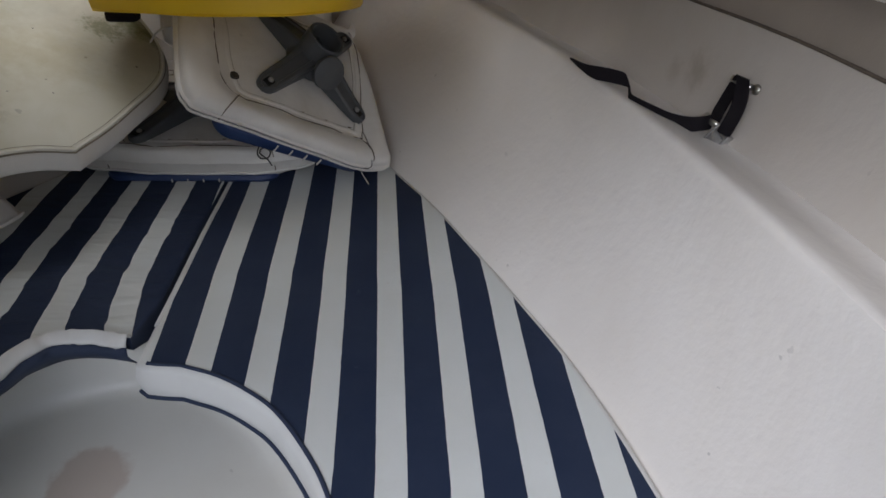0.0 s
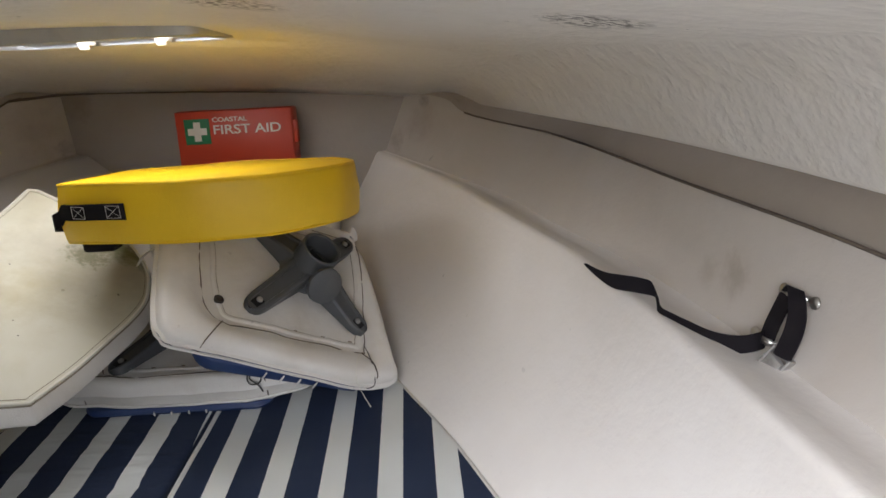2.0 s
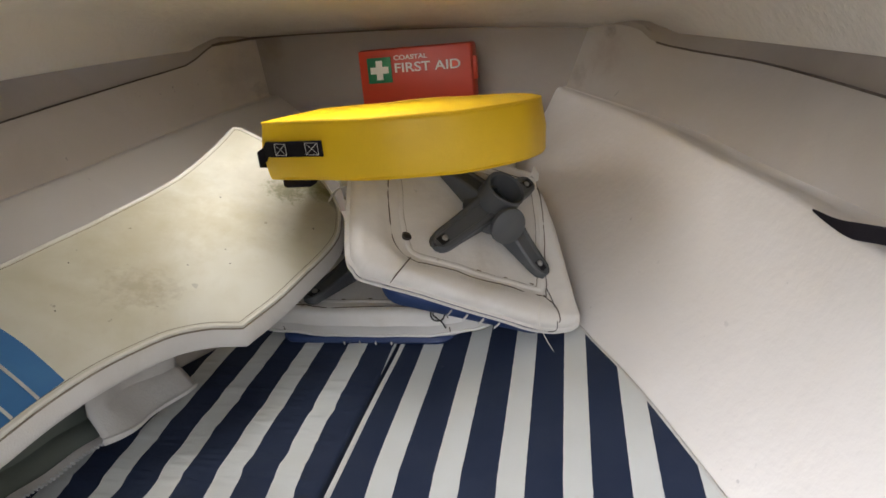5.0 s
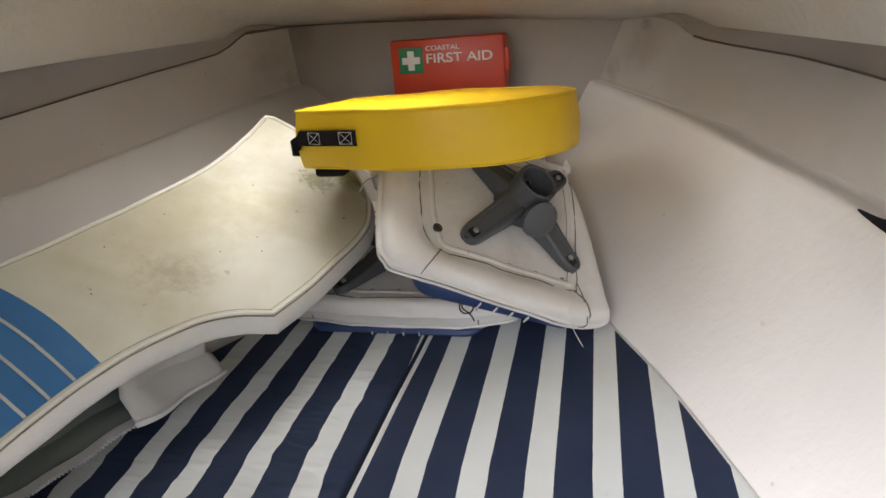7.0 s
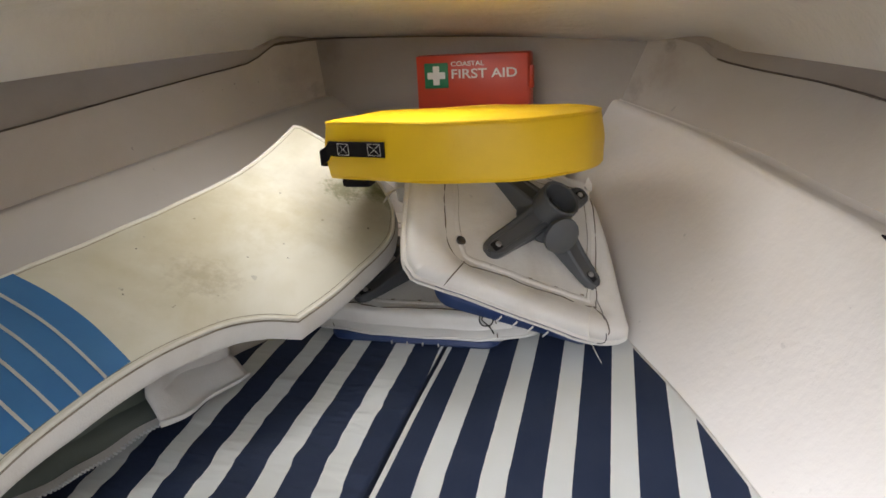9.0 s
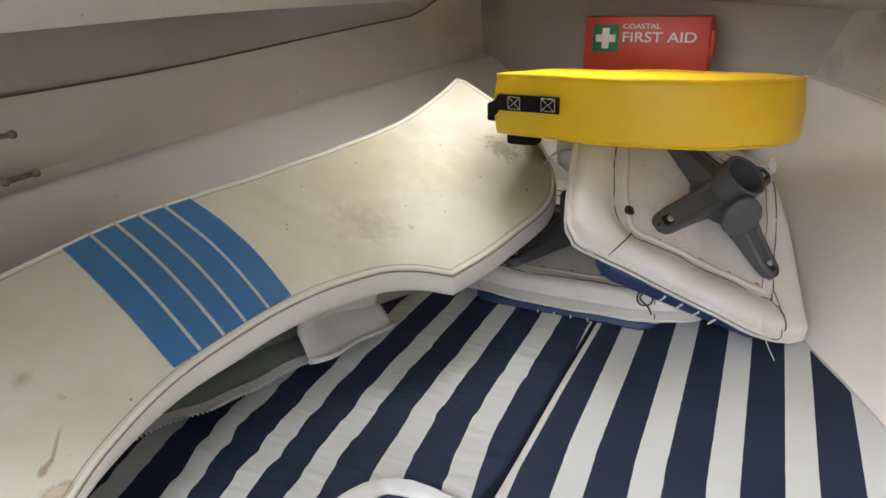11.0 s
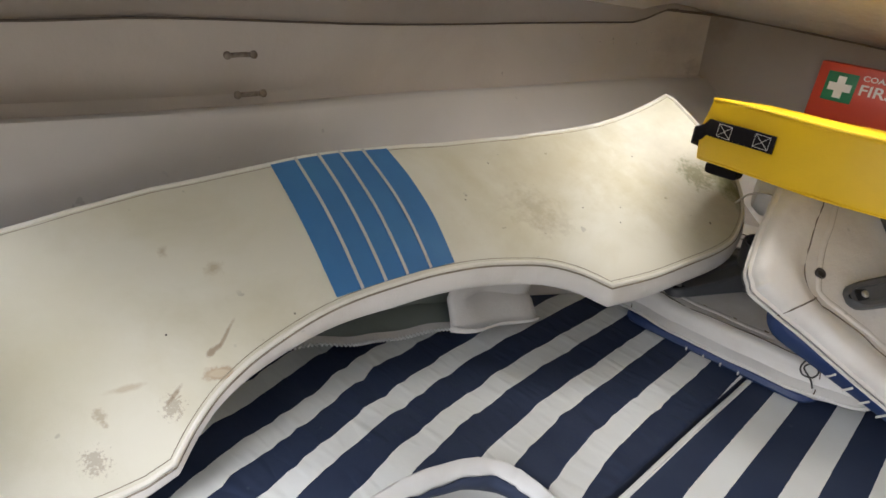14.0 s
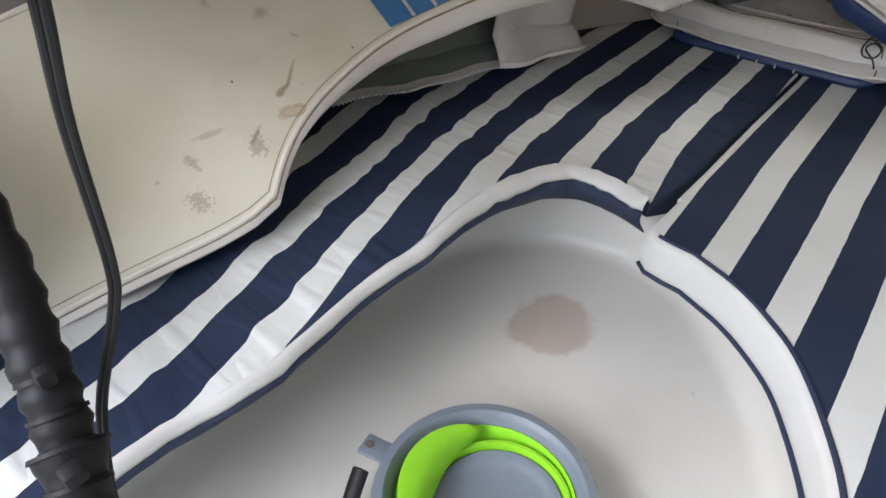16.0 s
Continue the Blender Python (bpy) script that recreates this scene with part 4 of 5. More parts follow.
def boat_seat(m, label, outline, seam, fold, corners, hub, turn, arm, post, fat, edge, drop, blue, stitches, eyelet):
    """An upturned seat: stuffed border round a flat underside, tucked cover, blue upper face and bracket."""
    seat = thing("boat_seat", m, label, "boat seat", "upturned boat seats")

    def under(x, y):
        d = from_edge(seam, x, y)
        if inside(seam, x, y):
            sink = -0.010 + 0.004 * math.exp(-d / 0.012)
        else:
            sink = -0.008 + 0.013 * math.sin(math.pi / 2 * min(1.0, d / 0.03))
        pull = 0.0022 * noise.noise(((x + y) * 18, (x - y) * 52, 2.0)) * math.exp(-d / 0.03)
        return sink + 0.0030 * noise.noise((x * 11, y * 11, fat * 60)) + 0.0016 * noise.noise((x * 30, y * 30, 2.0)) + pull

    def surface(x, y):
        d = from_edge(outline, x, y) if inside(outline, x, y) else 0.0
        fall = edge - math.sqrt(max(0.0, edge * edge - (edge - d) ** 2)) if d < edge else 0.0
        return under(x, y) - fall

    def draw(name, pts, r, mat, text="", squash=1.0, closed=False, wob=0.0015):
        line = [(x + wob * noise.noise((x * 25, y * 25, 1.0)), y + wob * noise.noise((x * 25, y * 25, 6.0))) for x, y in pts]
        return part(name, tube(bmesh.new(), [(x, y, surface(x, y) + 0.0012) for x, y in line], r, 6, closed, squash), mat, seat, text)

    part("seat_pad", pad(bmesh.new(), outline, fat, edge, under, 0.012, 6, belly=0.005), VINYL_WHITE, seat)
    part("blue_panel", pad(bmesh.new(), blue, 0.010 + drop, 0.006, lambda x, y: -fat + 0.010, 0.05, 4, belly=0.002), VINYL_DEEPBLUE, seat, "blue vinyl panel of the seat's upper face")
    part("edge_piping", tube(bmesh.new(), [(x, y, under(x, y) - fat * 0.80) for x, y in inset(outline, -0.001)], 0.0024, 6, True), VINYL_WHITE, seat, "white piping round the edge")
    draw("tuck_seam", seam, 0.0010, GRIME, "dark dirt line along the tucked cover", closed=True)
    draw("tuck_fold", fold, 0.0042, VINYL_WHITE, "folded edge of the cover", 0.4, True)
    draw("fold_shadow_seam", inset(fold, 0.004), 0.0008, STITCH, "soiled stitch line beside the fold", closed=True)
    for (ax, ay), (bx, by) in corners:
        pts = [(ax + (bx - ax) * k / 8, ay + (by - ay) * k / 8) for k in range(9)]
        line = [(x, y, surface(x, y) + 0.0012) for x, y in pts]
        out = (Vector((bx, by)) - Vector((ax, ay))).normalized() * 0.004
        line += [(bx + out.x, by + out.y, line[-1][2] - 0.012), (bx + out.x, by + out.y, -fat * 0.78)]
        part("corner_seam", tube(bmesh.new(), [tuple(p) for p in spline(line, 2)], 0.0011, 5), GRIME, seat)
    for x, y in stitches:
        bm = bmesh.new()
        box(bm, (0.0022, 0.0028, 0.007 + drop * 0.5), (x, y, -fat + 0.001 - drop * 0.3), 0.0004)
        part("stitch", bm, PRINTWHITE, seat, "white stitch")
    xs = [p[0] for p in fold]
    front = min(p[1] for p in fold)
    for k in range(5):
        x = min(xs) + 0.04 + k * (max(xs) - min(xs) - 0.08) / 4
        y = front + 0.008
        bm = bmesh.new()
        box(bm, (0.007, 0.0016, 0.0018), (x, y, surface(x, y) + 0.0012), 0.0004, None)
        part("staple", bm, RUSTY, seat)
    bracket(seat, hub[0], hub[1], arm, turn, post, -0.008)
    if eyelet:
        part("vent_eyelet", lathe(bmesh.new(), [(0.0065, -0.003), (0.0080, 0.001), (0.0066, 0.0026), (0.0046, 0.0012), (0.0042, 0.0006), (0.0005, 0.0005)], pose(eyelet[0], eyelet[1], under(*eyelet) + 0.0035), 14), EYELET, seat, "small rusty eyelet")
    return seat


def ring(points, n=4, step=0.02):
    """A closed outline through the points, rounded at each."""
    out = flat(points, n)
    dense = []
    for a, b in zip(out, out[1:] + out[:1]):
        k = max(1, int(math.dist(a, b) / step))
        dense += [(a[0] + (b[0] - a[0]) * i / k, a[1] + (b[1] - a[1]) * i / k) for i in range(k)]
    return dense


def axes(o, u, n):
    """A pose from a place, the direction of its x and its normal."""
    u, n = Vector(u).normalized(), Vector(n).normalized()
    v = n.cross(u)
    return Matrix(((u.x, v.x, n.x, o[0]), (u.y, v.y, n.y, o[1]), (u.z, v.z, n.z, o[2]), (0, 0, 0, 1)))


u1, n1 = Vector((0.769, 0.459, -0.443)), Vector((0.614, -0.339, 0.713))
v1 = n1.cross(u1)
o1 = Vector((-0.315, 1.012, 0.704)) + 0.188 * u1 + 0.168 * v1
upper_seat = boat_seat(
    axes(o1, u1, n1), "white vinyl boat seat lying upside down, tilted against the cabin side",
    ring([(-0.186, -0.148), (-0.170, -0.158), (-0.08, -0.162), (0.02, -0.171), (0.115, -0.177), (0.176, -0.166), (0.196, -0.150), (0.195, -0.12), (0.184, 0.0), (0.172, 0.11), (0.160, 0.148), (0.14, 0.158), (-0.15, 0.158), (-0.188, 0.146), (-0.197, 0.11), (-0.199, 0.0), (-0.198, -0.12)]),
    ring([(-0.104, -0.114), (-0.05, -0.115), (0.05, -0.118), (0.128, -0.121), (0.139, -0.11), (0.150, -0.03), (0.158, 0.06), (0.160, 0.12), (0.14, 0.135), (-0.12, 0.135), (-0.142, 0.12), (-0.141, 0.03), (-0.136, -0.06), (-0.126, -0.095)]),
    ring([(-0.094, -0.100), (-0.04, -0.103), (0.05, -0.106), (0.118, -0.108), (0.127, -0.10), (0.138, -0.03), (0.145, 0.06), (0.147, 0.11), (0.13, 0.122), (-0.10, 0.122), (-0.120, 0.11), (-0.119, 0.03), (-0.115, -0.05), (-0.106, -0.085)]),
    [((-0.106, -0.113), (-0.133, -0.156)), ((0.133, -0.118), (0.150, -0.166))],
    (0.038, 0.023), 0, 0.130, 0.070, 0.036, 0.0165, 0.018,
    rounded(0.29, 0.27, 0.03, -0.02, 5, 0.012, -0.032), [(-0.026 + 0.028 * k, -0.169 - 0.0012 * k) for k in range(4)], (-0.110, -0.072))
lower_seat = boat_seat(
    pose(-0.378, 1.335, 0.613, 9, 0, 1.0), "white vinyl boat seat lying upside down on the striped cushion",
    ring([(-0.205, -0.160), (-0.17, -0.178), (-0.08, -0.184), (0.02, -0.188), (0.13, -0.184), (0.19, -0.168), (0.212, -0.14), (0.215, -0.09), (0.205, 0.09), (0.19, 0.17), (0.15, 0.185), (-0.15, 0.185), (-0.19, 0.17), (-0.205, 0.09), (-0.217, -0.09), (-0.216, -0.135)]),
    ring([(-0.108, -0.166), (-0.05, -0.170), (0.04, -0.171), (0.118, -0.168), (0.135, -0.155), (0.15, -0.06), (0.15, 0.10), (0.12, 0.14), (-0.12, 0.14), (-0.15, 0.10), (-0.15, -0.06), (-0.13, -0.145)]),
    ring([(-0.100, -0.148), (-0.05, -0.150), (0.04, -0.151), (0.108, -0.149), (0.12, -0.14), (0.135, -0.06), (0.135, 0.09), (0.11, 0.125), (-0.11, 0.125), (-0.135, 0.09), (-0.135, -0.06), (-0.118, -0.135)]),
    [((-0.110, -0.165), (-0.150, -0.178)), ((0.120, -0.167), (0.138, -0.180))],
    (-0.022, -0.019), 12.7, 0.150, 0.075, 0.070, 0.024, 0.006,
    rounded(0.31, 0.34, 0.03, 0.03, 5, -0.01, -0.016), [(-0.045 + 0.028 * k, -0.1895) for k in range(4)], None)
# loose threads
m = upper_seat.matrix_world
strand = spline([(0.131, -0.110, 0.004), (0.1175, -0.133, 0.008), (0.108, -0.160, 0.006), (0.110, -0.182, 0.0), (0.122, -0.204, -0.004), (0.133, -0.22, -0.006)], 6)
part("loose_thread", tube(bmesh.new(), strand, 0.0006, 5), PIPING, upper_seat, "loose frayed thread")
strand = spline([(0.131, -0.110, 0.004), (0.138, -0.135, 0.006), (0.1435, -0.154, 0.002), (0.1455, -0.176, -0.002), (0.139, -0.185, -0.004), (0.129, -0.1865, -0.006)], 6)
part("loose_thread", tube(bmesh.new(), strand, 0.0008, 5), THREAD, upper_seat, "loose frayed thread")
strand = spline([(0.120, -0.172, 0.001), (0.115, -0.188, -0.010), (0.121, -0.193, -0.019), (0.134, -0.193, -0.017), (0.138, -0.189, -0.007), (0.127, -0.187, -0.001), (0.120, -0.191, -0.009), (0.133, -0.195, -0.020), (0.139, -0.196, -0.032)], 6)
part("loose_thread", tube(bmesh.new(), strand, 0.0013, 5), THREAD, lower_seat, "dark tangled thread")

# small white vinyl roll between the seats, carrying the float
roll = thing("vinyl_roll", pose(-0.375, 1.335, 0.755, 0, 0, 25), "small white vinyl roll wedged between the upturned seats", "cushion roll")
bm = lathe(bmesh.new(), [(0.002, -0.075), (0.026, -0.072), (0.036, -0.058), (0.038, 0.0), (0.036, 0.058), (0.026, 0.072), (0.002, 0.075)], pose(0, 0, 0, 0, 90, 0), 20)
part("roll_body", bm, VINYL_WHITE, roll)
bm = tube(bmesh.new(), spline([(-0.10, -0.03, -0.02), (-0.085, -0.035, 0.0), (-0.06, -0.038, 0.008), (-0.04, -0.036, 0.0)], 5), 0.006, 6, squash=0.3)
part("white_tag", bm, PRINTWHITE, roll, "white fabric tag")

# ---- yellow float cushion ----
def float_top(x, y):
    return 0.905 - 0.09 * (y - 1.1) + 0.003 * noise.noise((x * 8, y * 8, 2.0))


float_outline = run([(-0.484, 1.135), (-0.43, 1.112), (-0.34, 1.094), (-0.255, 1.092), (-0.17, 1.118), (-0.105, 1.185), (-0.078, 1.265), (-0.082, 1.335), (-0.115, 1.40), (-0.19, 1.455), (-0.30, 1.475), (-0.40, 1.445), (-0.485, 1.37)], 6) + [(-0.488, 1.30), (-0.489, 1.24), (-0.488, 1.18)]
yellow = at_base("float_cushion", (-0.29, 1.28, 0.80), "yellow coated-fabric float cushion with a black webbing strap", "float cushion")
bm = pad(bmesh.new(), float_outline, 0.088, 0.007, float_top, 0.022, 3, belly=0.004)
for v in bm.verts:
    out = Vector((v.co.x + 0.29, v.co.y - 1.28, 0)).normalized()
    rim_side = min(1.0, max(0.0, (float_top(v.co.x, v.co.y) - v.co.z) / 0.006))
    v.co += out * rim_side * (0.0035 * noise.noise((v.co.x * 16, v.co.y * 16, v.co.z * 25)) + 0.002 * noise.noise((v.co.x * 45, v.co.y * 45, v.co.z * 30)))
    v.co.z += (1 - rim_side) * 0.002 * noise.noise((v.co.x * 30, v.co.y * 30, 4.0))
world_part("float_body", bm, VINYL_YELLOW, yellow)
for dz, nm in ((-0.001, "top_seam"), (-0.086, "bottom_seam")):
    bm = tube(bmesh.new(), [(x, y, float_top(x, y) + dz) for x, y in inset(float_outline, 0.003)], 0.0022, 6, True)
    world_part(nm, bm, VINYL_YELLOW, yellow)


def round_float(i):
    q = inset(float_outline, -0.0065)
    return q[i % len(q)]


strap_ids = [10, 9, 8, 7, 6, 5, 4, 3, 2, 1, 0, -1, -2]
strap_pts = []
for s, i in enumerate(strap_ids):
    x, y = round_float(i)
    drop = 0.0 if s < 9 else (s - 8) * 0.008
    strap_pts.append((x - (0.006 if s in (10, 11) else 0), y, float_top(x, y) - 0.040 - drop))
strap = world_part("strap", ribbon(bmesh.new(), [tuple(p) for p in spline(strap_pts, 3)], [(0, 0, 0.0115)] * (3 * (len(strap_pts) - 1) + 1), 0.0022), WEBBING, yellow, "black webbing strap")
for fx in (-0.445, -0.394):
    i = min(range(len(float_outline)), key=lambda k: abs(float_outline[k][0] - fx) + (9 if float_outline[k][1] > 1.2 else 0))
    x, y = inset(float_outline, -0.0085)[i]
    z = float_top(x, y) - 0.040
    slope = (float_outline[i + 1][1] - float_outline[i - 1][1]) / (float_outline[i + 1][0] - float_outline[i - 1][0])
    bm = bmesh.new()
    hw, hh = 0.0105, 0.0085
    corners = [(-hw, -hh), (hw, -hh), (hw, hh), (-hw, hh)]
    for a, b in [(corners[k], corners[(k + 1) % 4]) for k in range(4)] + [(corners[0], corners[2]), (corners[1], corners[3])]:
        tube(bm, [(x + a[0], y + a[0] * slope - 0.0006, z + a[1]), (x + b[0], y + b[0] * slope - 0.0006, z + b[1])], 0.00030, 4)
    world_part("box_stitch", bm, PRINTWHITE, strap, "white box stitching with a cross")
bm = bmesh.new()
box(bm, (0.05, 0.03, 0.018), (-0.452, 1.17, float_top(-0.452, 1.17) - 0.097), 0.006)
world_part("strap_end", bm, WEBBING, yellow, "bunched black strap end under the float")

# ---- first aid kit on the bow shelf ----
kit = thing("first_aid_kit", pose(-0.392, 1.735, 0.792, -3, 0.4, 1.0), "orange-red plastic first aid kit with white lettering and green cross label", "first aid kit")
KW, KH, KD = 0.262, 0.160, 0.055
bm = bmesh.new()
box(bm, (KW, KD, KH), (0, 0, KH / 2), 0.006)
part("case", bm, KITRED, kit)
bm = bmesh.new()
box(bm, (KW - 0.004, 0.006, KH - 0.004), (-0.001, -KD / 2 - 0.001, KH / 2), 0.0022)
lid = part("lid", bm, KITRED, kit)
bm = bmesh.new()
box(bm, (0.010, 0.02, 0.05), (KW / 2 + 0.002, -KD / 2 + 0.014, KH - 0.055), 0.002)
part("latch", bm, KITRED, kit)
front = -KD / 2 - 0.0045
bm = bmesh.new()
box(bm, (0.056, 0.0012, 0.056), (-0.083, front, 0.114), 0.0002)
lab = part("green_label", bm, KITGREEN, lid, "dark green square label")
for sz in ((0.042, 0.0012, 0.015), (0.015, 0.0014, 0.042)):
    bm = bmesh.new()
    box(bm, sz, (-0.083, front - 0.0010, 0.114))
    part("cross_bar", bm, PRINTWHITE, lab, "white bar of the cross")


def lettering(word, size, x, z, heavy):
    cu = bpy.data.curves.new("lettering", "FONT")
    cu.body, cu.size, cu.extrude, cu.offset = word, size, 0.0004, heavy
    tmp = new("lettering", cu)
    bpy.context.view_layer.update()
    me = bpy.data.meshes.new_from_object(tmp)
    bpy.data.objects.remove(tmp)
    me.transform(pose(x, front - 0.0006, z, 90, 0, 0) @ Matrix.Diagonal((1.24, 1, 1, 1)))
    me.materials.clear()
    me.materials.append(PRINTWHITE)
    ob = new("lettering", me)
    ob.parent = lid
    return tagged(ob, "white printed capitals")


lettering("COASTAL", 0.0142, -0.048, 0.134, 0.0002)
lettering("FIRST AID", 0.0286, -0.049, 0.107, 0.0004)


# ---- straps, loops and fittings on the cabin sides ----
def footman_loop(m, label, mat, group):
    """A small bent metal strap loop held by two screws."""
    ob = thing("strap_loop", m, label, "strap loop", group)
    bm = tube(bmesh.new(), spline([(-0.021, 0, 0.001), (-0.013, 0, 0.002), (-0.008, 0, 0.008), (0, 0, 0.010), (0.008, 0, 0.008), (0.013, 0, 0.002), (0.021, 0, 0.001)], 4), 0.0036, 8, squash=0.6)
    part("loop_bar", bm, mat, ob)
    for s in (-1, 1):
        part("screw", lathe(bmesh.new(), [(0.0062, 0.0), (0.0062, 0.0012), (0.0035, 0.0036), (0.0008, 0.0038)], pose(s * 0.021, 0, 0.0015), 12), mat, ob)
    return ob


wall_in = Vector((-0.94, -0.15, 0.22))
SIDE = Matrix(((-0.183, 0.252, -0.95, 0.3865), (0.983, 0.027, -0.182, 0.802), (0.02, 0.967, 0.252, 0.762), (0, 0, 0, 1)))
for a, b, turn in ((-0.006, 0.000, 178), (-0.024, 0.054, 178)):
    footman_loop(SIDE @ pose(a, b, 0.003, 0, 0, turn), "bright steel strap loop screwed to the cabin side", STEEL, "strap loops")
port_in = Vector((0.95, 0.0, 0.28))
footman_loop(axes((-1.006, 0.700, 0.858), (0.05, 0.99, 0.08), port_in), "tarnished strap loop screwed to the cabin side", RUSTY, "strap loops")
footman_loop(axes((-0.996, 0.712, 0.803), (0.05, 0.99, 0.08), port_in), "tarnished strap loop screwed to the cabin side", RUSTY, "strap loops")

bundle = thing("rubber_pad", pose(-0.985, 0.420, 0.997), "dark lumpy rubber pad stuck under the side deck", "rubber pad")
bm = bmesh.new()
for oy, r in ((-0.028, 0.034), (0.026, 0.036)):
    lathe(bm, [(0.002, -0.016), (r * 0.6, -0.014), (r * 0.93, -0.006), (r, 0.004), (r * 0.9, 0.014), (0.002, 0.018)], pose(0, oy, 0, 0, 75, 0), 18)
part("pad_body", bm, BLACKPLASTIC, bundle)
tie = at_base("tie_strap", (0.36, 0.85, 0.765), "black webbing tie strap hanging loosely over the ledge", "strap")


def on_side(points, n=6):
    """A line given along and up the side panel, and proud of it."""
    return [SIDE @ p for p in spline(points, n)]


along, upward, proud = (SIDE.to_3x3() @ Vector(v) for v in ((1, 0, 0), (0, 1, 0), (0, 0, 1)))
pts = spline([(0.239, 0.978, 0.792), (0.249, 0.946, 0.789), (0.262, 0.924, 0.787), (0.285, 0.909, 0.786), (0.301, 0.902, 0.782), (0.301, 0.887, 0.774), (0.296, 0.863, 0.768), (0.304, 0.845, 0.766), (0.312, 0.83, 0.765), (0.328, 0.804, 0.763), (0.348, 0.792, 0.762), (0.365, 0.789, 0.764), tuple(SIDE @ Vector((-0.004, 0.0, 0.008)))], 6)
wide = []
for k in range(len(pts)):
    f = k / (len(pts) - 1)
    lay = math.exp(-((f - 0.38) / 0.07) ** 2)
    wide.append((upward * (0.0085 - 0.004 * lay) + along * (0.003 + 0.006 * lay)) * min(1.0, 0.12 + f * 5))
world_part("loose_tail", ribbon(bmesh.new(), pts, wide, 0.002), WEBBING, tie)
pts = on_side([(-0.007, -0.003, 0.008), (-0.009, 0.014, 0.010), (-0.013, 0.034, 0.011), (-0.017, 0.051, 0.012)])
world_part("tight_run", ribbon(bmesh.new(), pts, [along * 0.0095] * len(pts), 0.002), WEBBING, tie)
pts = on_side([(-0.019, 0.054, 0.011), (-0.027, 0.061, 0.015), (-0.036, 0.055, 0.018), (-0.043, 0.042, 0.018), (-0.045, 0.026, 0.017), (-0.043, 0.010, 0.016), (-0.040, -0.004, 0.015)])
world_part("back_run", ribbon(bmesh.new(), pts, [(along * 0.0085 + proud * 0.003)] * len(pts), 0.002), WEBBING, tie)
turned = SIDE @ pose(-0.033, -0.014, 0.014, 12, -10, -68)
bm = bmesh.new()
for sy in (-0.0105, 0.0105):
    box(bm, (0.032, 0.003, 0.012), (0, sy, 0), 0.0012, turned)
box(bm, (0.007, 0.022, 0.003), (-0.0125, 0, -0.003), 0.001, turned)
box(bm, (0.006, 0.022, 0.003), (0.013, 0, -0.003), 0.001, turned)
bk = world_part("buckle", bm, DULLBOLT, tie, "dull metal cam buckle")
bm = bmesh.new()
box(bm, (0.022, 0.018, 0.005), (0.001, 0, 0.003), 0.0018, turned @ pose(0, 0, 0, 0, 14, 0))
world_part("cam_lever", bm, DULLBOLT, bk)

# ---- deck hatch ----
hx0, hx1, hy0, hy1 = HATCH
hz = deck_height(1.2) - 0.001
hatch = at_base("deck_hatch", ((hx0 + hx1) / 2, 1.2, hz), "aluminium framed deck hatch with a smoky acrylic lid", "hatch")
HO = rounded(hx1 - hx0 + 0.02, hy1 - hy0 + 0.02, 0.03, 0, 4, (hx0 + hx1) / 2, 1.2)
HI = rounded(hx1 - hx0 - 0.03, hy1 - hy0 - 0.03, 0.025, 0, 4, (hx0 + hx1) / 2, 1.2)


def frame_ring(outer, innr, z0, z1):
    bm = bmesh.new()
    k = min(len(outer), len(innr))
    o = [outer[int(i * len(outer) / k)] for i in range(k)]
    n = [innr[int(i * len(innr) / k)] for i in range(k)]
    loops = [[bm.verts.new((x, y, z)) for x, y in p] for p, z in ((o, z0), (o, z0 - 0.003), (n, z0 - 0.004), (n, z1), (o, z1))]
    for a, b in zip(loops, loops[1:] + loops[:1]):
        for j in range(k):
            bm.faces.new((a[j], a[(j + 1) % k], b[(j + 1) % k], b[j]))
    return bm


world_part("hatch_frame", frame_ring(HO, HI, hz - 0.004, hz + 0.035), ALUMINIUM, hatch)
# black strips are added to give the gaps between rails their darkness
for name, y, z, h, mat in (("hinge_rail", 1.299, 0.003, 0.011, ALUMINIUM), ("dark_gap", 1.301, 0.0115, 0.006, BLACKPLASTIC), ("hinge_rail", 1.298, 0.020, 0.009, ALUMINIUM), ("dark_gap", 1.301, 0.028, 0.006, BLACKPLASTIC)):
    bm = bmesh.new()
    box(bm, (hx1 - hx0 - 0.035, 0.006, h), ((hx0 + hx1) / 2, y, hz + z), 0.0015)
    world_part(name, bm, mat, hatch, "black strip standing in for the dark gap between the rails" if name == "dark_gap" else "")
for x in (-0.475, -0.355):
    bm = bmesh.new()
    box(bm, (0.024, 0.020, 0.026), (x, 1.288, hz + 0.004), 0.005)
    box(bm, (0.014, 0.012, 0.014), (x, 1.280, hz - 0.007), 0.003)
    world_part("hinge", bm, PRINTWHITE, hatch, "white plastic hinge block")
acr, ant, ab = material("smoky_acrylic", (0.55, 0.58, 0.58), 0.08)
ab.inputs["Transmission Weight"].default_value = 1.0
bm = bmesh.new()
box(bm, (hx1 - hx0, hy1 - hy0, 0.006), ((hx0 + hx1) / 2, 1.2, hz + 0.040), 0.001)
lens = world_part("hatch_lid", bm, acr, hatch, "smoky acrylic pane")
lens.visible_shadow = False

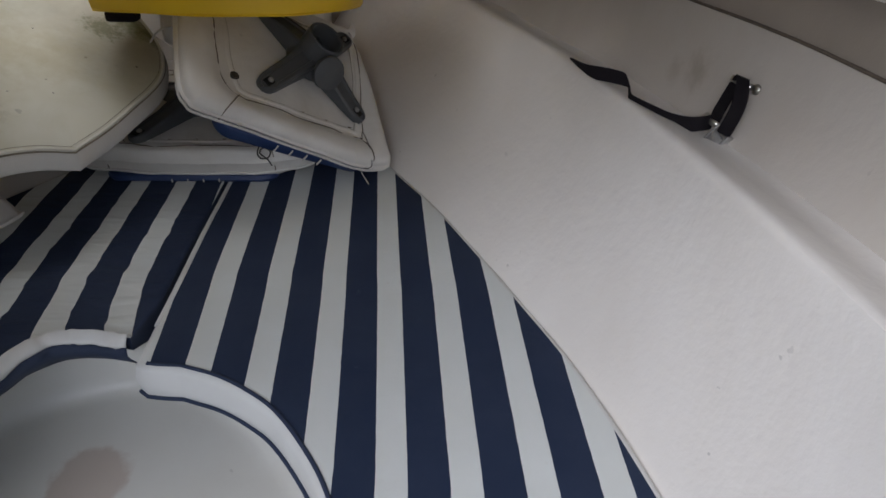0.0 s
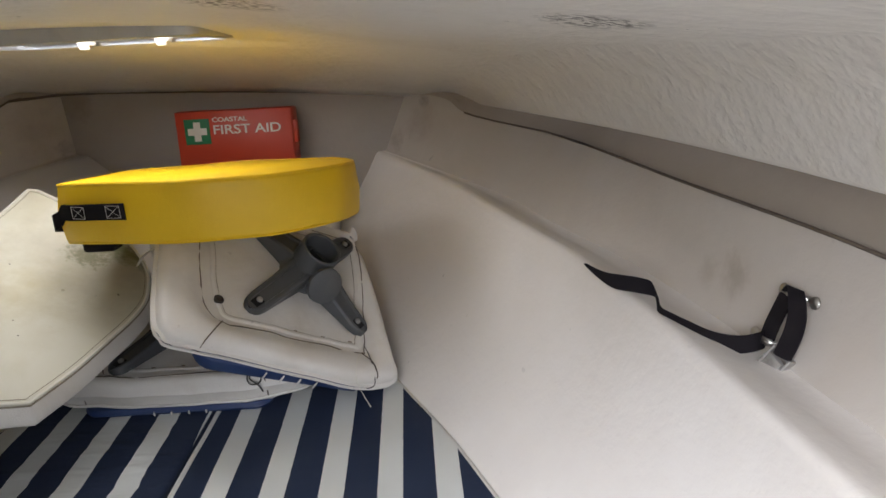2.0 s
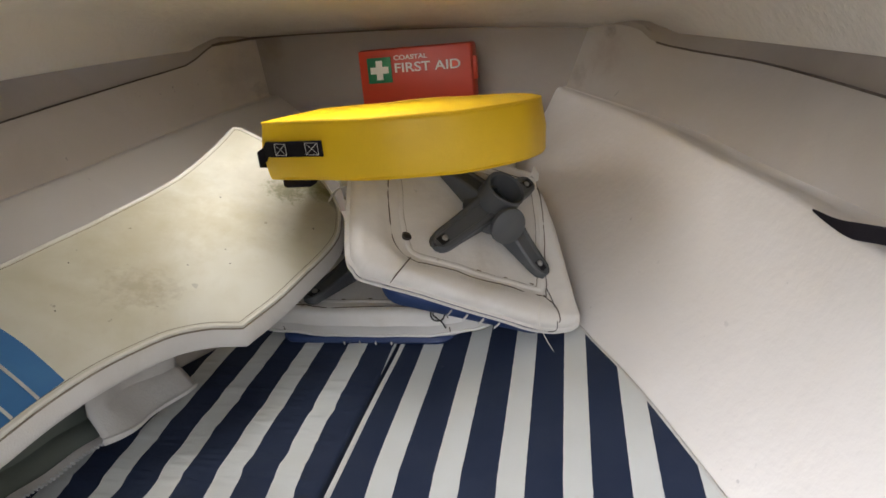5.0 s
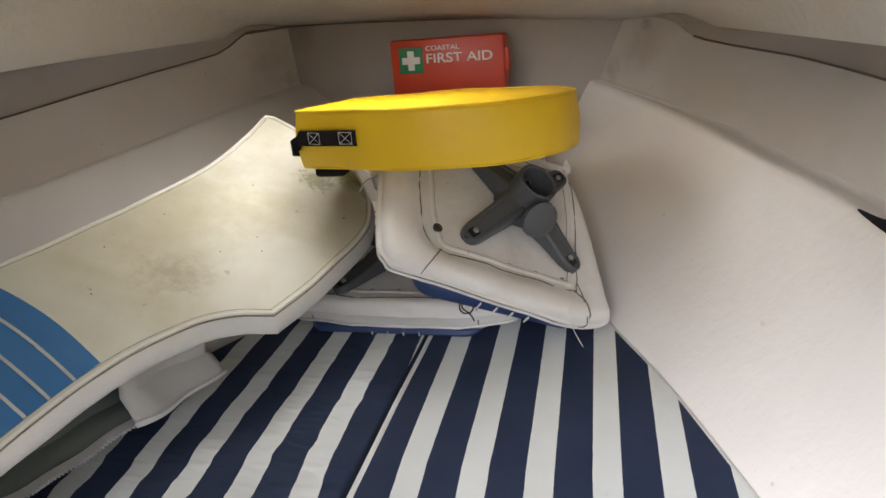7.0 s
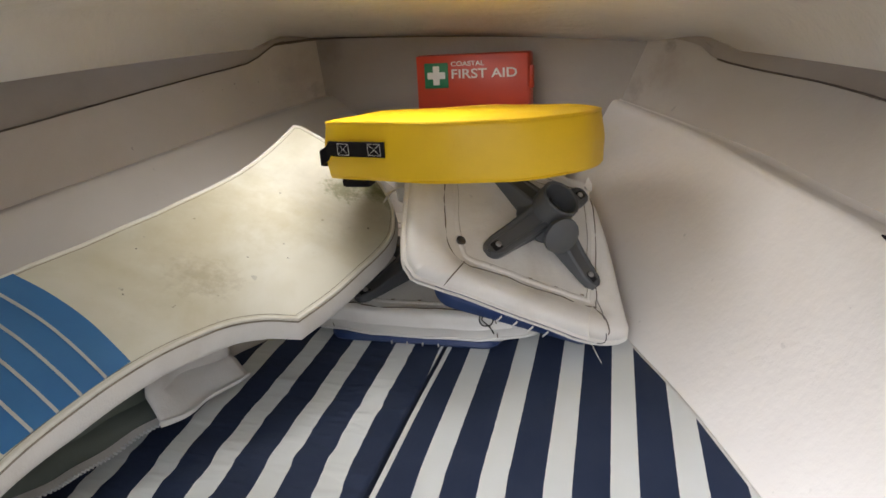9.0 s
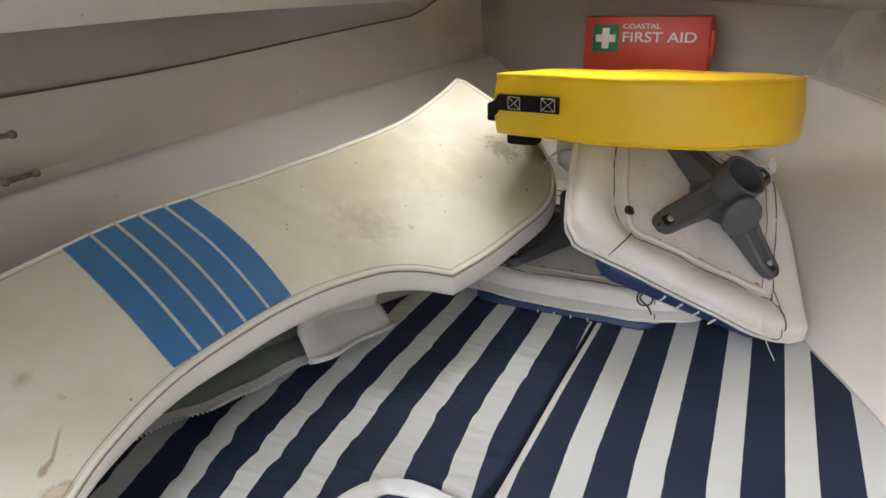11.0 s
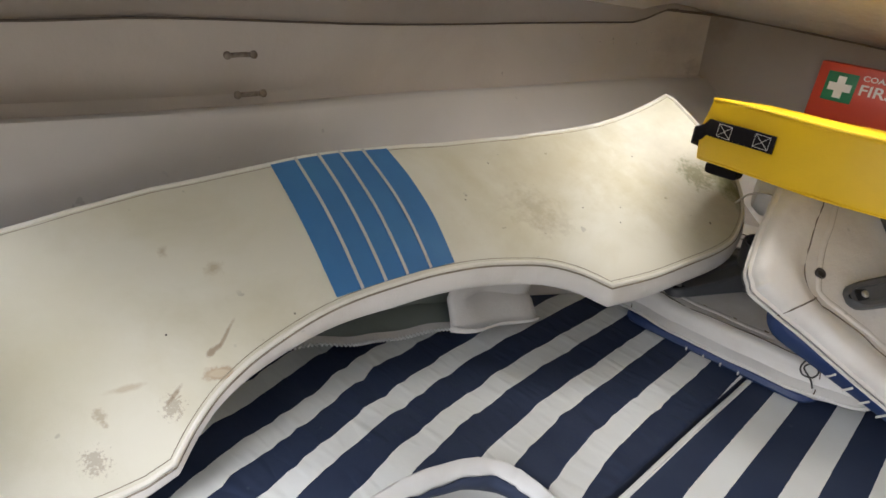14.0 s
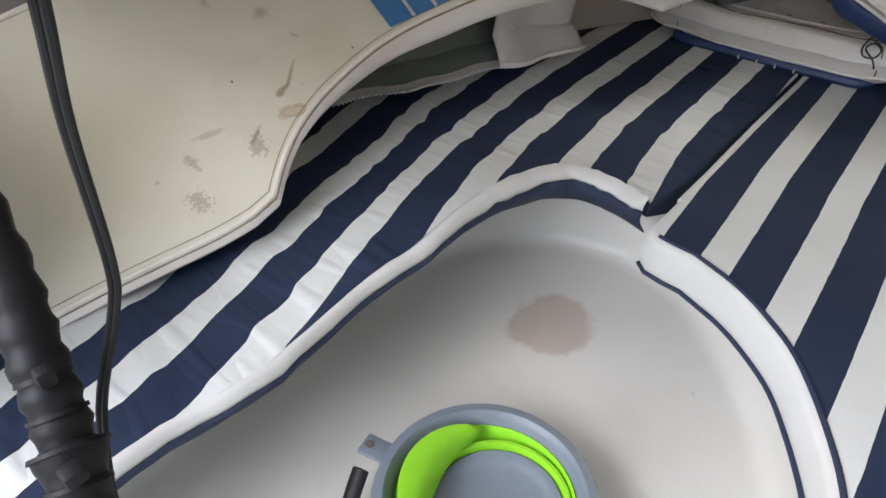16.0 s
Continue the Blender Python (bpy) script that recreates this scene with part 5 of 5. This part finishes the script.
# ---- footwell: collapsible bucket ----
bucket = thing("folding_bucket", pose(-0.277, 0.350, FLOOR_Z, 0, 0, 65) @ Matrix.Scale(0.97, 4), "grey and lime green collapsible bucket folded flat on the footwell floor", "bucket")
part("bucket_rim", lathe(bmesh.new(), [(0.078, 0.045), (0.082, 0.050), (0.092, 0.052), (0.096, 0.056), (0.094, 0.062), (0.086, 0.063), (0.080, 0.058), (0.074, 0.034), (0.070, 0.02), (0.074, 0.004), (0.070, 0.002), (0.068, 0.018)], None, 40, False), BUCKETGREY, bucket)
bm = lathe(bmesh.new(), [(0.077, 0.052), (0.074, 0.046), (0.069, 0.036), (0.066, 0.030), (0.064, 0.034), (0.063, 0.046), (0.0615, 0.0485), (0.0585, 0.0485), (0.0575, 0.046), (0.0575, 0.030)], None, 48, False)
for v in bm.verts:
    far_in = min(1.0, max(0.0, (0.072 - math.hypot(v.co.x, v.co.y)) / 0.008))
    v.co += Vector((0.0105, -0.005, 0.002)) * far_in
part("bucket_wall", bm, BUCKETGREEN, bucket, "folded lime green rubber wall")
part("bucket_base", lathe(bmesh.new(), [(0.056, 0.004), (0.0572, 0.040), (0.055, 0.0425), (0.050, 0.042), (0.047, 0.039), (0.043, 0.038), (0.041, 0.0365), (0.001, 0.0365)], pose(0.0105, -0.005, 0.002), 40), BUCKETGREY, bucket)
rows = []
for i in range(19):
    t = i / 18
    a = radians(70 + 130 * t)
    belly = math.sin(math.pi * t) ** 0.7
    r0 = 0.072 + 0.003 * belly
    r1 = 0.068 - 0.023 * belly
    cx, cy = 0.006 * (1 - t), -0.003
    top = 0.060 + 0.010 * belly
    rows.append([(r0 * math.cos(a), r0 * math.sin(a), 0.052), ((r0 - 0.002) * math.cos(a), (r0 - 0.002) * math.sin(a), top), ((r0 + r1) / 2 * math.cos(a) + cx / 2, (r0 + r1) / 2 * math.sin(a) + cy / 2, top - 0.001), (r1 * math.cos(a) + cx, r1 * math.sin(a) + cy, 0.053 + 0.003 * belly)])
ob = part("wall_fold", skin(rows), BUCKETGREEN, bucket, "lime green wall folded over on itself")
ob.modifiers.new("thick", "SOLIDIFY").thickness = 0.002
bm = bmesh.new()
box(bm, (0.03, 0.022, 0.005), (0, 0, 0), 0.002, pose(-0.066, 0.085, 0.050, 0, 0, 128))
ear = part("handle_ear", bm, BUCKETGREY, bucket)
part("ear_hole", lathe(bmesh.new(), [(0.004, 0.0), (0.004, 0.0008), (0.0005, 0.0009)], pose(-0.071, 0.091, 0.0526), 10), SEAMDARK, ear)
bm = tube(bmesh.new(), spline([(-0.085, 0.075, 0.044), (-0.104, 0.056, 0.020), (-0.108, 0.03, 0.008), (-0.10, 0.0, 0.006)], 5), 0.008, 8, squash=0.5)
part("handle", bm, BLACKPLASTIC, bucket, "black plastic carrying handle")

# ---- wiring by the companionway ----
loom = at_base("wiring_loom", (-0.35, 0.13, 0.46), "thick black taped wiring loom rising from the berth", "wiring loom")
core = spline([(-0.285, 0.096, 0.525), (-0.315, 0.106, 0.615), (-0.335, 0.116, 0.645), (-0.358, 0.125, 0.667), (-0.381, 0.132, 0.694), (-0.408, 0.140, 0.724), (-0.444, 0.146, 0.769), (-0.480, 0.150, 0.834), (-0.50, 0.150, 0.944)], 8)
rad = [0.0125 + 0.0012 * math.sin(i * 1.9) + (0.003 if i in (19, 20, 21) else 0) for i in range(len(core))]
world_part("taped_core", tube(bmesh.new(), core, rad, 14), BLACKPLASTIC, loom)
for i in (8, 13, 17, 21, 25, 29):
    world_part("tape_edge", tube(bmesh.new(), [core[i], core[i] + (core[i + 1] - core[i]) * 0.5], [rad[i] + 0.0016, rad[i] + 0.0012], 14), BLACKPLASTIC, loom)
bm = bmesh.new()
box(bm, (0.010, 0.010, 0.008), tuple(core[20] + Vector((0.016, -0.004, 0.010))), 0.002)
world_part("cable_tie_head", bm, BLACKPLASTIC, loom)
bm = bmesh.new()
box(bm, (0.008, 0.008, 0.010), tuple(core[30] + Vector((0.014, -0.002, 0.008))), 0.002)
world_part("cable_tie_head", bm, BLACKPLASTIC, loom)
cable = at_base("power_cable", (-0.35, 0.15, 0.6), "black twin power cable hanging down beside the loom", "cable")
line = spline([(-0.274, 0.156, 0.981), (-0.286, 0.158, 0.911), (-0.299, 0.158, 0.861), (-0.329, 0.163, 0.812), (-0.355, 0.168, 0.736), (-0.360, 0.163, 0.707), (-0.369, 0.145, 0.653), (-0.356, 0.130, 0.611), (-0.349, 0.123, 0.566), (-0.352, 0.121, 0.511)], 6)
for s in (-1, 1):
    world_part("conductor", tube(bmesh.new(), [p + Vector((0.0012 * s, 0.0008 * s, 0)) for p in line], 0.0017, 8), BLACKPLASTIC, cable)

# companionway bulkhead beside the opening
bm = bmesh.new()
outl = [(-0.234, 1.20), (-0.234, 0.912), (-0.236, 0.901), (-0.241, 0.892), (-0.250, 0.884), (-0.264, 0.877), (-0.294, 0.866), (-0.342, 0.853), (-0.40, 0.842), (-1.03, 0.836), (-1.03, 1.20)]
f0 = [bm.verts.new((x, 0.150, z)) for x, z in outl]
f1 = [bm.verts.new((x, 0.166, z)) for x, z in outl]
bm.faces.new(f0)
bm.faces.new(f1[::-1])
for i in range(len(outl)):
    bm.faces.new((f0[i], f1[i], f1[(i + 1) % len(outl)], f0[(i + 1) % len(outl)]))
bmesh.ops.bevel(bm, geom=[e for e in bm.edges if abs(e.verts[0].co.y - e.verts[1].co.y) < 1e-6], offset=0.006, segments=4, affect="EDGES")
# added wall, never in view: blocks the companionway light from the aft bolster
tagged(link("unseen_shade_wall_port", box(bmesh.new(), (0.46, 0.03, 0.49), (-0.81, 0.025, 0.615), 0.004), GELCOAT), "plain white wall added out of view to keep daylight off the bolster", kind="structure")
tagged(link("wall_aft", bm, DECKLINER, smooth=False), "rough white bulkhead panel beside the companionway", kind="structure")
